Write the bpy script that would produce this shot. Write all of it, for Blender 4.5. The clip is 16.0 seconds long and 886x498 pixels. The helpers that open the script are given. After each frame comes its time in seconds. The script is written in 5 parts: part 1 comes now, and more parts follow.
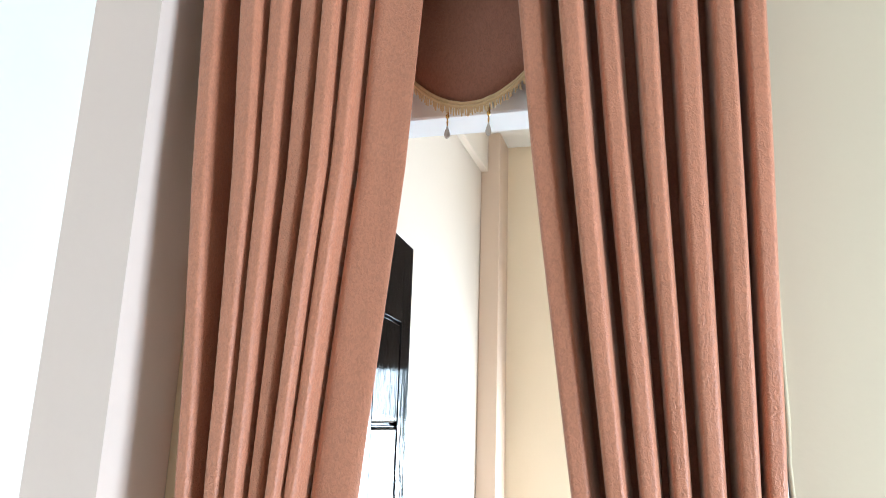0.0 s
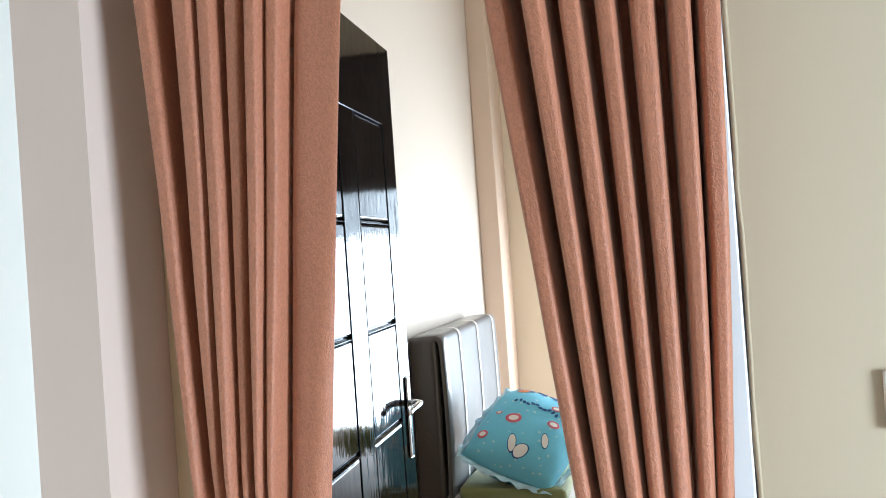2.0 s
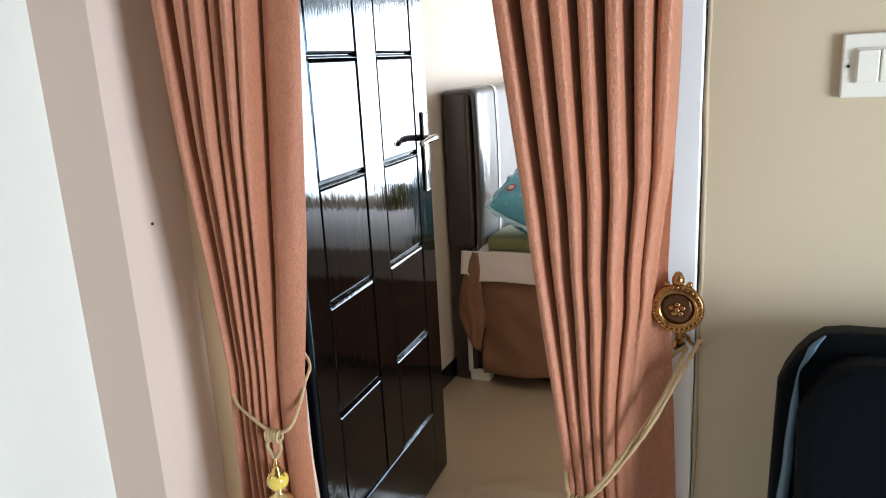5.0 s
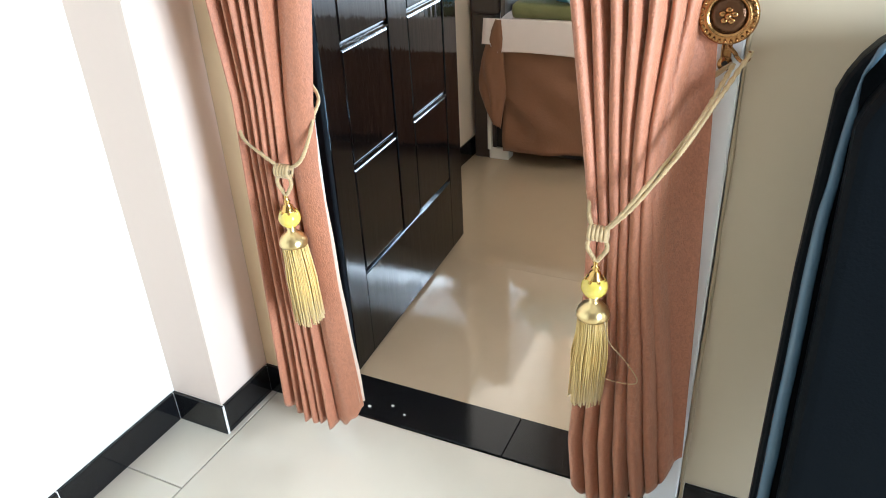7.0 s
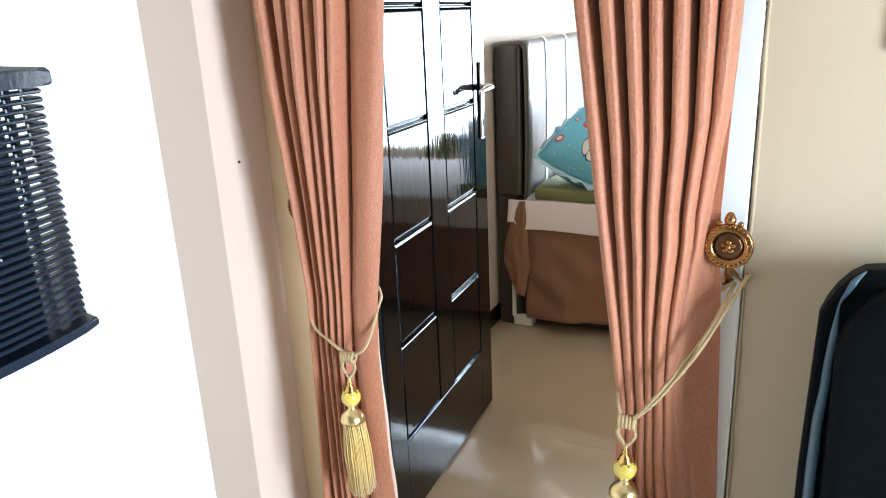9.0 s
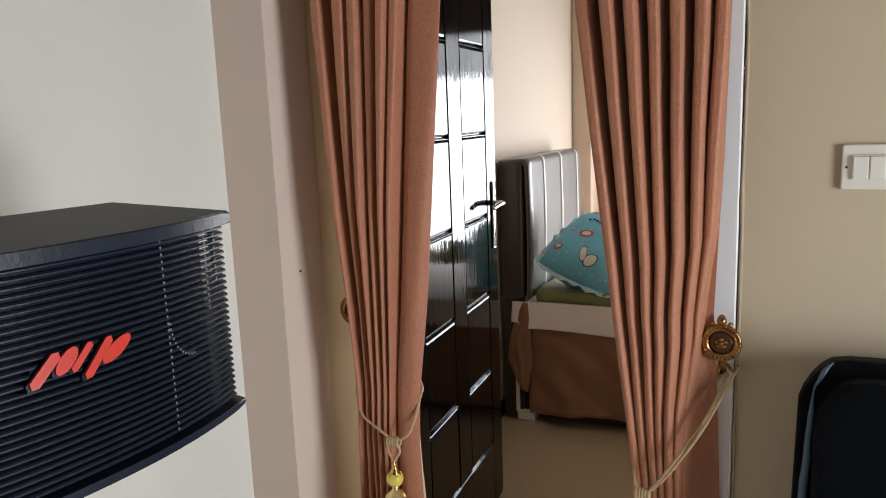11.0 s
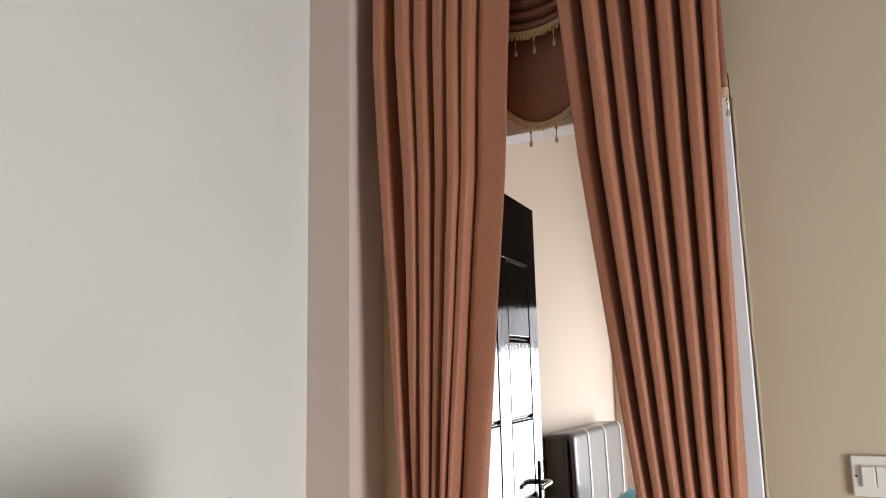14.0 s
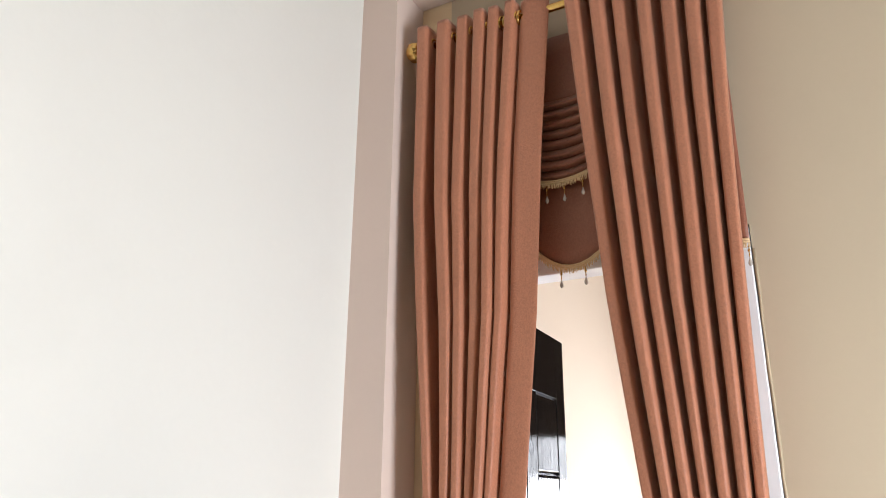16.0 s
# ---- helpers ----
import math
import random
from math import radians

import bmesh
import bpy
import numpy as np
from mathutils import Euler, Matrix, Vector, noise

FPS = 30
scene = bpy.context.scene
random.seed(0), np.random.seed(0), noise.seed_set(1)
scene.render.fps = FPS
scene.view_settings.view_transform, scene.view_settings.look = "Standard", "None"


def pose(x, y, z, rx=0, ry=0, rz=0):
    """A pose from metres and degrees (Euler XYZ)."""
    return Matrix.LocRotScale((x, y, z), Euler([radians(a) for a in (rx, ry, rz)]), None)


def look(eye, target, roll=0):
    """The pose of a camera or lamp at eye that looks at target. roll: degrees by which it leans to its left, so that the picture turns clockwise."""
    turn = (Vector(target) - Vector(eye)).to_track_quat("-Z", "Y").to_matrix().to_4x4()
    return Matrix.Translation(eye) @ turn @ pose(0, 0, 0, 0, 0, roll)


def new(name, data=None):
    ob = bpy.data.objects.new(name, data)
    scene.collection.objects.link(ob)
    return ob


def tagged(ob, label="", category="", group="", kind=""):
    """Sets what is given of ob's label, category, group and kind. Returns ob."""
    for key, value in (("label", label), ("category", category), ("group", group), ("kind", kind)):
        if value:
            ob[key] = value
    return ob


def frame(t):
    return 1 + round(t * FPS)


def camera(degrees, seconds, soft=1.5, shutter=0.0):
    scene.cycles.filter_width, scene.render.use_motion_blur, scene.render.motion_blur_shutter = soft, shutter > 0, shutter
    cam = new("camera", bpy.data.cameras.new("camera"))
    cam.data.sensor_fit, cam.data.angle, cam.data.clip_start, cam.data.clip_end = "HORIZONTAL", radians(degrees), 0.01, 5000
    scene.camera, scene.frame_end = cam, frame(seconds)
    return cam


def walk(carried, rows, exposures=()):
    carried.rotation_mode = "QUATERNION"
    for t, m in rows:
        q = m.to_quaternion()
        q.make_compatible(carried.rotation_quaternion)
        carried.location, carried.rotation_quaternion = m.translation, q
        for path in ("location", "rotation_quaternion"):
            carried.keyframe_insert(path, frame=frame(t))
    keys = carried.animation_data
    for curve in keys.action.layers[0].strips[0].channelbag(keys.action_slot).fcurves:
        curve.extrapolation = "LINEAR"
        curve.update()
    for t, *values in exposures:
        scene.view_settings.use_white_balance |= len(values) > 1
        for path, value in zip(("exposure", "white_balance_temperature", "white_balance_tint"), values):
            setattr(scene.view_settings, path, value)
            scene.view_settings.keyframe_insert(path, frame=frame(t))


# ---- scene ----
cam = camera(62.2, 16.0, soft=1.0)
PATH = [
    (0, (0.8, -1.123, 1.618), (0.257, 0.745, 2.083), 1.8),
    (0.5, (0.833, -1.117, 1.596), (0.242, 0.76, 1.952), 0.6),
    (1, (0.866, -1.116, 1.574), (0.24, 0.769, 1.811), -0.3),
    (1.5, (0.875, -1.106, 1.544), (0.248, 0.788, 1.684), -2.4),
    (2, (0.878, -1.118, 1.515), (0.283, 0.792, 1.531), -4.0),
    (2.5, (0.907, -1.176, 1.498), (0.256, 0.713, 1.412), -3.6),
    (3, (0.963, -1.202, 1.48), (0.224, 0.652, 1.356), -3.7),
    (5.3, (1.057, -1.103, 1.284), (0.249, 0.636, 0.714), -2.8),
    (5.5, (1.055, -1.104, 1.267), (0.245, 0.615, 0.644), -2.4),
    (6, (1.046, -1.101, 1.226), (0.24, 0.564, 0.468), -2.1),
    (6.5, (1.042, -1.084, 1.18), (0.254, 0.512, 0.268), -2.7),
    (7, (1.036, -1.077, 1.158), (0.248, 0.485, 0.188), -3.1),
    (7.5, (1.042, -1.084, 1.18), (0.235, 0.493, 0.252), -3.3),
    (8, (1.056, -1.119, 1.245), (0.168, 0.502, 0.48), -3.6),
    (10.3, (1.038, -1.42, 1.347), (0.199, 0.333, 0.872), -2.2),
    (10.5, (1.04, -1.447, 1.358), (0.191, 0.314, 0.934), -2.1),
    (11, (1.053, -1.504, 1.39), (0.205, 0.274, 1.043), -2.2),
    (11.5, (1.081, -1.535, 1.416), (0.196, 0.239, 1.147), -2.3),
    (12, (1.11, -1.579, 1.441), (0.131, 0.16, 1.312), -2.1),
    (12.5, (1.122, -1.631, 1.458), (0.085, 0.078, 1.422), -2.5),
    (13, (1.132, -1.687, 1.477), (0.14, 0.047, 1.563), -3.0),
    (13.5, (1.144, -1.741, 1.487), (0.183, 0.0, 1.703), -1.6),
    (14, (1.144, -1.766, 1.508), (0.213, -0.027, 1.835), -1.3),
    (14.5, (1.16, -1.809, 1.528), (0.218, -0.101, 1.965), -0.8),
    (15, (1.164, -1.832, 1.534), (0.214, -0.147, 2.042), -0.6),
    (15.5, (1.171, -1.851, 1.537), (0.222, -0.189, 2.117), -0.2),
    (16, (1.173, -1.862, 1.535), (0.219, -0.224, 2.174), 0.5),
]
EXPOSURES = [(0.0, 0.60, 5200, 1), (1.5, 0.19, 5300, 3), (2.0, 0.09, 5350, 3), (3.0, -0.20, 5550, 5), (5.5, -0.08, 5800, 7), (6.0, -0.06, 5850, 7), (6.5, 0.44, 5850, 7), (7.0, 0.74, 5400, 3), (8.0, 0.93, 5150, 1), (10.5, -0.68, 6250, 11),
             (11.0, -0.78, 6250, 11), (11.5, -0.76, 6250, 11), (12.0, -1.08, 6250, 11), (12.5, -1.78, 6300, 12), (13.0, -1.80, 6300, 12), (13.5, -1.35, 6300, 12), (14.0, -0.62, 6300, 13), (14.5, -0.17, 6250, 14), (16.0, 0.11, 6150, 13)]
walk(cam, [(t, look(eye, target, roll)) for t, eye, target, roll in PATH], EXPOSURES)

# ---- light ----
world = bpy.data.worlds.new("sky")
scene.world = world
world.use_nodes = True
wn = world.node_tree.nodes
sky = wn.new("ShaderNodeTexSky")
sky.sky_type = "NISHITA"
sky.sun_disc = False
sky.sun_elevation, sky.sun_rotation = radians(42), radians(110)
wn["Background"].inputs["Strength"].default_value = 0.12
world.node_tree.links.new(sky.outputs["Color"], wn["Background"].inputs["Color"])

sun = new("sun", bpy.data.lights.new("sun", "SUN"))
sun.data.energy, sun.data.angle, sun.data.color = 1.0, radians(12), (1.0, 0.95, 0.88)
sun.matrix_world = look((8, 14, 14), (0, 0, 0))


def daylight(name, m, width, height, watts, colour):
    """Sky light that enters through a window's opening."""
    lamp = new(name, bpy.data.lights.new(name, "AREA"))
    lamp.data.shape, lamp.data.size, lamp.data.size_y = "RECTANGLE", width, height
    lamp.data.energy, lamp.data.color = watts, colour
    lamp.matrix_world = m
    return lamp


LIVING_WIN = (-1.62, -0.72, 0.30, 1.60)
BED_WIN = (0.47, 2.40, 0.50, 1.94)
daylight("daylight_living", look((3.32, -1.17, 0.95), (0, -0.95, 0.65)), 0.90, 1.30, 117, (0.95, 0.98, 1.0))
daylight("daylight_bedroom", look((1.51, 3.14, 1.22), (1.51, 0, 1.02)), 1.78, 1.44, 178, (1.0, 0.98, 0.95))


# ---- materials ----
def material(name, colour, rough=0.6, metal=0.0, vary=0.08, scale=6.0, bump=0.0, bump_scale=80.0, stretch=(1, 1, 1),
             coat=0.0, sheen=0.0, random_tone=0.0, spec=0.5, stain=0.0):
    m = bpy.data.materials.new(name)
    m.use_nodes = True
    nt = m.node_tree
    n, ln = nt.nodes, nt.links
    b = n["Principled BSDF"]
    b.inputs["Roughness"].default_value = rough
    b.inputs["Metallic"].default_value = metal
    b.inputs["Coat Weight"].default_value = coat
    b.inputs["Coat Roughness"].default_value = 0.08
    b.inputs["Sheen Weight"].default_value = sheen
    b.inputs["Specular IOR Level"].default_value = spec
    co = n.new("ShaderNodeTexCoord")
    mp = n.new("ShaderNodeMapping")
    mp.inputs["Scale"].default_value = stretch
    ln.new(co.outputs["Object"], mp.inputs["Vector"])
    big = n.new("ShaderNodeTexNoise")
    big.inputs["Scale"].default_value = scale
    big.inputs["Detail"].default_value = 5
    ln.new(mp.outputs["Vector"], big.inputs["Vector"])
    small = n.new("ShaderNodeTexNoise")
    small.inputs["Scale"].default_value = bump_scale
    small.inputs["Detail"].default_value = 4
    ln.new(mp.outputs["Vector"], small.inputs["Vector"])
    ramp = n.new("ShaderNodeMix")
    ramp.data_type = "RGBA"
    ramp.inputs[6].default_value = (*[c * (1 - vary) for c in colour], 1)
    ramp.inputs[7].default_value = (*[min(1, c * (1 + vary)) for c in colour], 1)
    add = n.new("ShaderNodeMath")
    add.operation = "MULTIPLY_ADD"
    add.inputs[1].default_value = 0.35
    ln.new(small.outputs["Fac"], add.inputs[0])
    half = n.new("ShaderNodeMath")
    half.operation = "MULTIPLY"
    half.inputs[1].default_value = 0.65
    ln.new(big.outputs["Fac"], half.inputs[0])
    ln.new(half.outputs[0], add.inputs[2])
    ln.new(add.outputs[0], ramp.inputs[0])
    out = ramp.outputs[2]
    if random_tone:
        info = n.new("ShaderNodeObjectInfo")
        hsv = n.new("ShaderNodeHueSaturation")
        span = n.new("ShaderNodeMapRange")
        span.inputs["To Min"].default_value, span.inputs["To Max"].default_value = 1 - random_tone, 1 + random_tone
        ln.new(info.outputs["Random"], span.inputs["Value"])
        ln.new(span.outputs["Result"], hsv.inputs["Value"])
        ln.new(out, hsv.inputs["Color"])
        out = hsv.outputs["Color"]
    if stain:
        spots = n.new("ShaderNodeTexNoise")
        spots.inputs["Scale"].default_value, spots.inputs["Detail"].default_value = 2.2, 8
        ln.new(co.outputs["Object"], spots.inputs["Vector"])
        cut = n.new("ShaderNodeMapRange")
        cut.inputs["From Min"].default_value, cut.inputs["From Max"].default_value = 0.58, 0.75
        cut.inputs["To Max"].default_value = stain
        ln.new(spots.outputs["Fac"], cut.inputs["Value"])
        dirt = n.new("ShaderNodeMix")
        dirt.data_type = "RGBA"
        dirt.inputs[7].default_value = (*[c * 0.72 for c in colour], 1)
        ln.new(cut.outputs["Result"], dirt.inputs[0])
        ln.new(out, dirt.inputs[6])
        out = dirt.outputs[2]
    ln.new(out, b.inputs["Base Color"])
    if bump:
        bp = n.new("ShaderNodeBump")
        bp.inputs["Strength"].default_value = bump
        bp.inputs["Distance"].default_value = 0.004
        ln.new(small.outputs["Fac"], bp.inputs["Height"])
        ln.new(bp.outputs["Normal"], b.inputs["Normal"])
        if coat:
            ln.new(bp.outputs["Normal"], b.inputs["Coat Normal"])
    return m


M = {}
M["wall_white"] = material("painted_plaster_offwhite", (0.71, 0.705, 0.65), 0.75, vary=0.03, scale=1.5, bump=0.08, bump_scale=60, stain=0.12)
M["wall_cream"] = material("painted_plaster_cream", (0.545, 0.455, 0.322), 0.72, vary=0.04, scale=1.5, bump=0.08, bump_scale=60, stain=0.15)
# Unseen walls behind the camera and to the east: colour set low against fill light.
M["wall_far"] = material("bounce_damped_plaster", (0.22, 0.18, 0.145), 0.75, vary=0.05, scale=1.5, bump=0.08, bump_scale=60)
# Doorway wall's paint, lightened and warmed to offset the shade beside the curtain.
M["wall_return"] = material("lightened_plaster_cream", (0.76, 0.60, 0.38), 0.72, vary=0.04, scale=1.5, bump=0.08, bump_scale=60, stain=0.15)
M["pillar"] = material("painted_plaster_pinkish", (0.68, 0.55, 0.472), 0.72, vary=0.03, scale=1.5, bump=0.08, bump_scale=60, stain=0.12)
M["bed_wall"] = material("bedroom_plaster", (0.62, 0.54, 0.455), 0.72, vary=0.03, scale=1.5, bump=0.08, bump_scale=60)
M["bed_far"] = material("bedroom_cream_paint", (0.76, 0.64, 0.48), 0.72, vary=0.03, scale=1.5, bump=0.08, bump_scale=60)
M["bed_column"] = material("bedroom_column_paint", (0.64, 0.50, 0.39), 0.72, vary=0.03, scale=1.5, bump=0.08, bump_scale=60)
# For unseen bedroom parts, made dark so the glossy door reflects little.
M["unseen_brown"] = material("dark_brown_unseen", (0.065, 0.052, 0.042), 0.6, vary=0.15, scale=2, bump=0.08, bump_scale=60)
M["ceiling_living"] = material("pale_ceiling_paint", (0.76, 0.72, 0.68), 0.8, vary=0.03, scale=2)
M["ceiling"] = material("ceiling_paint", (0.78, 0.76, 0.72), 0.8, vary=0.02, scale=2)
M["tile"] = material("polished_porcelain", (0.66, 0.595, 0.49), 0.09, vary=0.05, scale=3, bump_scale=25, random_tone=0.025)
M["tile_tan"] = material("polished_tan_porcelain", (0.51, 0.395, 0.265), 0.05, vary=0.05, scale=3, bump_scale=25, random_tone=0.02, spec=1.0, coat=0.8)
M["grout"] = material("grey_grout", (0.54, 0.50, 0.43), 0.85, vary=0.1, scale=20)
M["grout_tile"] = material("beige_grout", (0.52, 0.41, 0.29), 0.2, vary=0.05, scale=20)
M["grout_white"] = material("white_grout", (0.70, 0.68, 0.64), 0.85, vary=0.08, scale=20)
M["granite"] = material("black_polished_stone", (0.007, 0.007, 0.008), 0.10, vary=0.5, scale=60, bump_scale=240, random_tone=0.1, spec=0.35)
M["frame"] = material("white_gloss_paint", (0.82, 0.835, 0.85), 0.35, vary=0.03, scale=5, bump=0.1, bump_scale=50)
M["sealant"] = material("beige_sealant", (0.42, 0.34, 0.22), 0.6, vary=0.12, scale=30)
M["brass"] = material("polished_brass", (0.66, 0.42, 0.13), 0.20, metal=1.0, vary=0.12, scale=30, bump=0.1, bump_scale=120)
M["aged_brass"] = material("aged_brass", (0.36, 0.19, 0.07), 0.26, metal=1.0, vary=0.25, scale=40, bump=0.2, bump_scale=160)
M["champagne"] = material("champagne_gold_foil", (0.80, 0.62, 0.30), 0.3, metal=1.0, vary=0.12, scale=30, bump=0.15, bump_scale=90)
M["brass_dark"] = material("antique_brass", (0.10, 0.045, 0.018), 0.16, metal=0.6, vary=0.25, scale=60, bump=0.3, bump_scale=200)
M["rope"] = material("cream_silk_cord", (0.48, 0.34, 0.165), 0.55, vary=0.15, scale=60, bump=0.3, bump_scale=300, sheen=0.3)
M["skirt"] = material("gold_silk_thread", (0.72, 0.50, 0.16), 0.38, vary=0.2, scale=30, bump_scale=200, stretch=(1, 1, 0.1), sheen=0.3)
M["bead"] = material("yellow_onyx_bead", (0.75, 0.58, 0.10), 0.12, vary=0.12, scale=50, coat=0.6)
M["fringe"] = material("gold_fringe", (0.66, 0.47, 0.25), 0.55, vary=0.2, scale=80, bump=0.5, bump_scale=300, sheen=0.2)
M["crystal"] = material("clear_acrylic_bead", (0.50, 0.46, 0.40), 0.06, vary=0.05, scale=50, spec=0.9, coat=1.0)
M["chrome"] = material("brushed_chrome", (0.62, 0.63, 0.65), 0.2, metal=1.0, vary=0.06, scale=40, bump=0.05)
M["plastic_white"] = material("white_switch_plastic", (0.76, 0.73, 0.66), 0.35, vary=0.03, scale=10)
M["black_gap"] = material("dark_recess", (0.01, 0.01, 0.01), 0.6, vary=0.2, scale=10)
M["leather"] = material("black_leatherette", (0.0024, 0.0036, 0.0050), 0.46, vary=0.3, scale=8, bump=0.2, bump_scale=260, spec=0.07)
M["piping"] = material("blue_grey_vinyl_piping", (0.07, 0.12, 0.17), 0.25, vary=0.25, scale=20, bump=0.3, bump_scale=60)
M["spk_box"] = material("black_vinyl_cabinet", (0.015, 0.0135, 0.012), 0.5, vary=0.2, scale=30, bump=0.08, bump_scale=300, spec=0.2)
M["spk_grille"] = material("black_moulded_plastic", (0.008, 0.013, 0.025), 0.36, vary=0.2, scale=30, bump=0.1, bump_scale=200, spec=0.22)
M["pin_grey"] = material("pale_grey_plastic_pin", (0.17, 0.18, 0.20), 0.4, vary=0.1, scale=30)
M["spk_red"] = material("red_plastic_badge", (0.55, 0.03, 0.015), 0.35, vary=0.1, scale=20)
M["head_grey"] = material("grey_leatherette", (0.135, 0.135, 0.14), 0.45, vary=0.15, scale=9, bump=0.08, bump_scale=12, coat=0.38, spec=0.25)
M["head_dark"] = material("dark_brown_leatherette", (0.045, 0.036, 0.032), 0.3, vary=0.2, scale=9, bump=0.3, bump_scale=60, coat=0.3)
M["head_white"] = material("white_stripe_vinyl", (0.74, 0.72, 0.68), 0.25, vary=0.04, scale=9, coat=0.4)
M["sheet"] = material("white_cotton_sheet", (0.78, 0.70, 0.67), 0.85, vary=0.06, scale=8, bump=0.3, bump_scale=30)
M["bed_cloth"] = material("brown_bed_skirt", (0.24, 0.116, 0.063), 0.85, vary=0.15, scale=6, bump=0.3, bump_scale=120, sheen=0.15)
M["green"] = material("olive_green_blanket", (0.20, 0.21, 0.085), 0.9, vary=0.15, scale=20, bump=0.6, bump_scale=160, sheen=0.2)
M["bed_base"] = material("dark_bed_base", (0.02, 0.018, 0.017), 0.6, vary=0.2, scale=15)
M["print_red"] = material("red_print", (0.55, 0.12, 0.16), 0.85, vary=0.08, scale=30)
M["print_white"] = material("white_print", (0.76, 0.72, 0.68), 0.85, vary=0.05, scale=30)
M["print_navy"] = material("dark_blue_print", (0.02, 0.07, 0.22), 0.85, vary=0.15, scale=30)
M["print_orange"] = material("orange_print", (0.60, 0.20, 0.06), 0.85, vary=0.1, scale=30)
M["yellow_cloth"] = material("yellow_green_cloth", (0.22, 0.20, 0.02), 0.9, vary=0.2, scale=20, bump=0.4)
M["crumb"] = material("white_crumb", (0.75, 0.74, 0.7), 0.8, vary=0.05, scale=50)


def curtain_fabric(name, colour):
    """Blackout cloth with a fine crinkled emboss that runs down the drop."""
    m = material(name, colour, 0.52, vary=0.10, scale=5, sheen=0.36, spec=0.55)
    nt = m.node_tree
    n, ln = nt.nodes, nt.links
    b = n["Principled BSDF"]
    b.inputs["Sheen Roughness"].default_value = 0.4
    b.inputs["Sheen Tint"].default_value = (1.0, 0.84, 0.70, 1)
    co = n.new("ShaderNodeTexCoord")
    mp = n.new("ShaderNodeMapping")
    mp.inputs["Scale"].default_value = (1.0, 1.0, 0.62)
    ln.new(co.outputs["Object"], mp.inputs["Vector"])
    crinkle = n.new("ShaderNodeTexNoise")
    crinkle.inputs["Scale"].default_value, crinkle.inputs["Detail"].default_value = 230, 2
    crinkle.inputs["Distortion"].default_value = 1.2
    ln.new(mp.outputs["Vector"], crinkle.inputs["Vector"])
    soft = n.new("ShaderNodeTexNoise")
    soft.inputs["Scale"].default_value, soft.inputs["Detail"].default_value = 28, 3
    ln.new(mp.outputs["Vector"], soft.inputs["Vector"])
    both = n.new("ShaderNodeMath")
    both.operation = "MULTIPLY_ADD"
    both.inputs[1].default_value = 0.5
    ln.new(soft.outputs["Fac"], both.inputs[0])
    ln.new(crinkle.outputs["Fac"], both.inputs[2])
    dash = n.new("ShaderNodeMapRange")
    dash.inputs["From Min"].default_value, dash.inputs["From Max"].default_value = 0.35, 0.62
    dash.inputs["To Min"].default_value, dash.inputs["To Max"].default_value = 0.87, 1.08
    ln.new(crinkle.outputs["Fac"], dash.inputs["Value"])
    hsv = n.new("ShaderNodeHueSaturation")
    ln.new(b.inputs["Base Color"].links[0].from_socket, hsv.inputs["Color"])
    ln.new(dash.outputs["Result"], hsv.inputs["Value"])
    ln.new(hsv.outputs["Color"], b.inputs["Base Color"])
    bp = n.new("ShaderNodeBump")
    bp.inputs["Strength"].default_value, bp.inputs["Distance"].default_value = 0.9, 0.0017
    ln.new(both.outputs[0], bp.inputs["Height"])
    ln.new(bp.outputs["Normal"], b.inputs["Normal"])
    # a little light passes through the cloth
    thin = n.new("ShaderNodeBsdfTranslucent")
    thin.inputs["Color"].default_value = (0.85, 0.38, 0.22, 1)
    mixed = n.new("ShaderNodeMixShader")
    mixed.inputs[0].default_value = 0.015
    ln.new(b.outputs[0], mixed.inputs[1])
    ln.new(thin.outputs[0], mixed.inputs[2])
    ln.new(mixed.outputs[0], n["Material Output"].inputs["Surface"])
    return m


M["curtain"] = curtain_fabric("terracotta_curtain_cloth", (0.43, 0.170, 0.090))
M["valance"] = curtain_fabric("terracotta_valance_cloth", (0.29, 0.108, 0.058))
M["lining"] = material("cream_curtain_lining", (0.55, 0.42, 0.32), 0.75, vary=0.06, scale=8, bump=0.2, bump_scale=120)


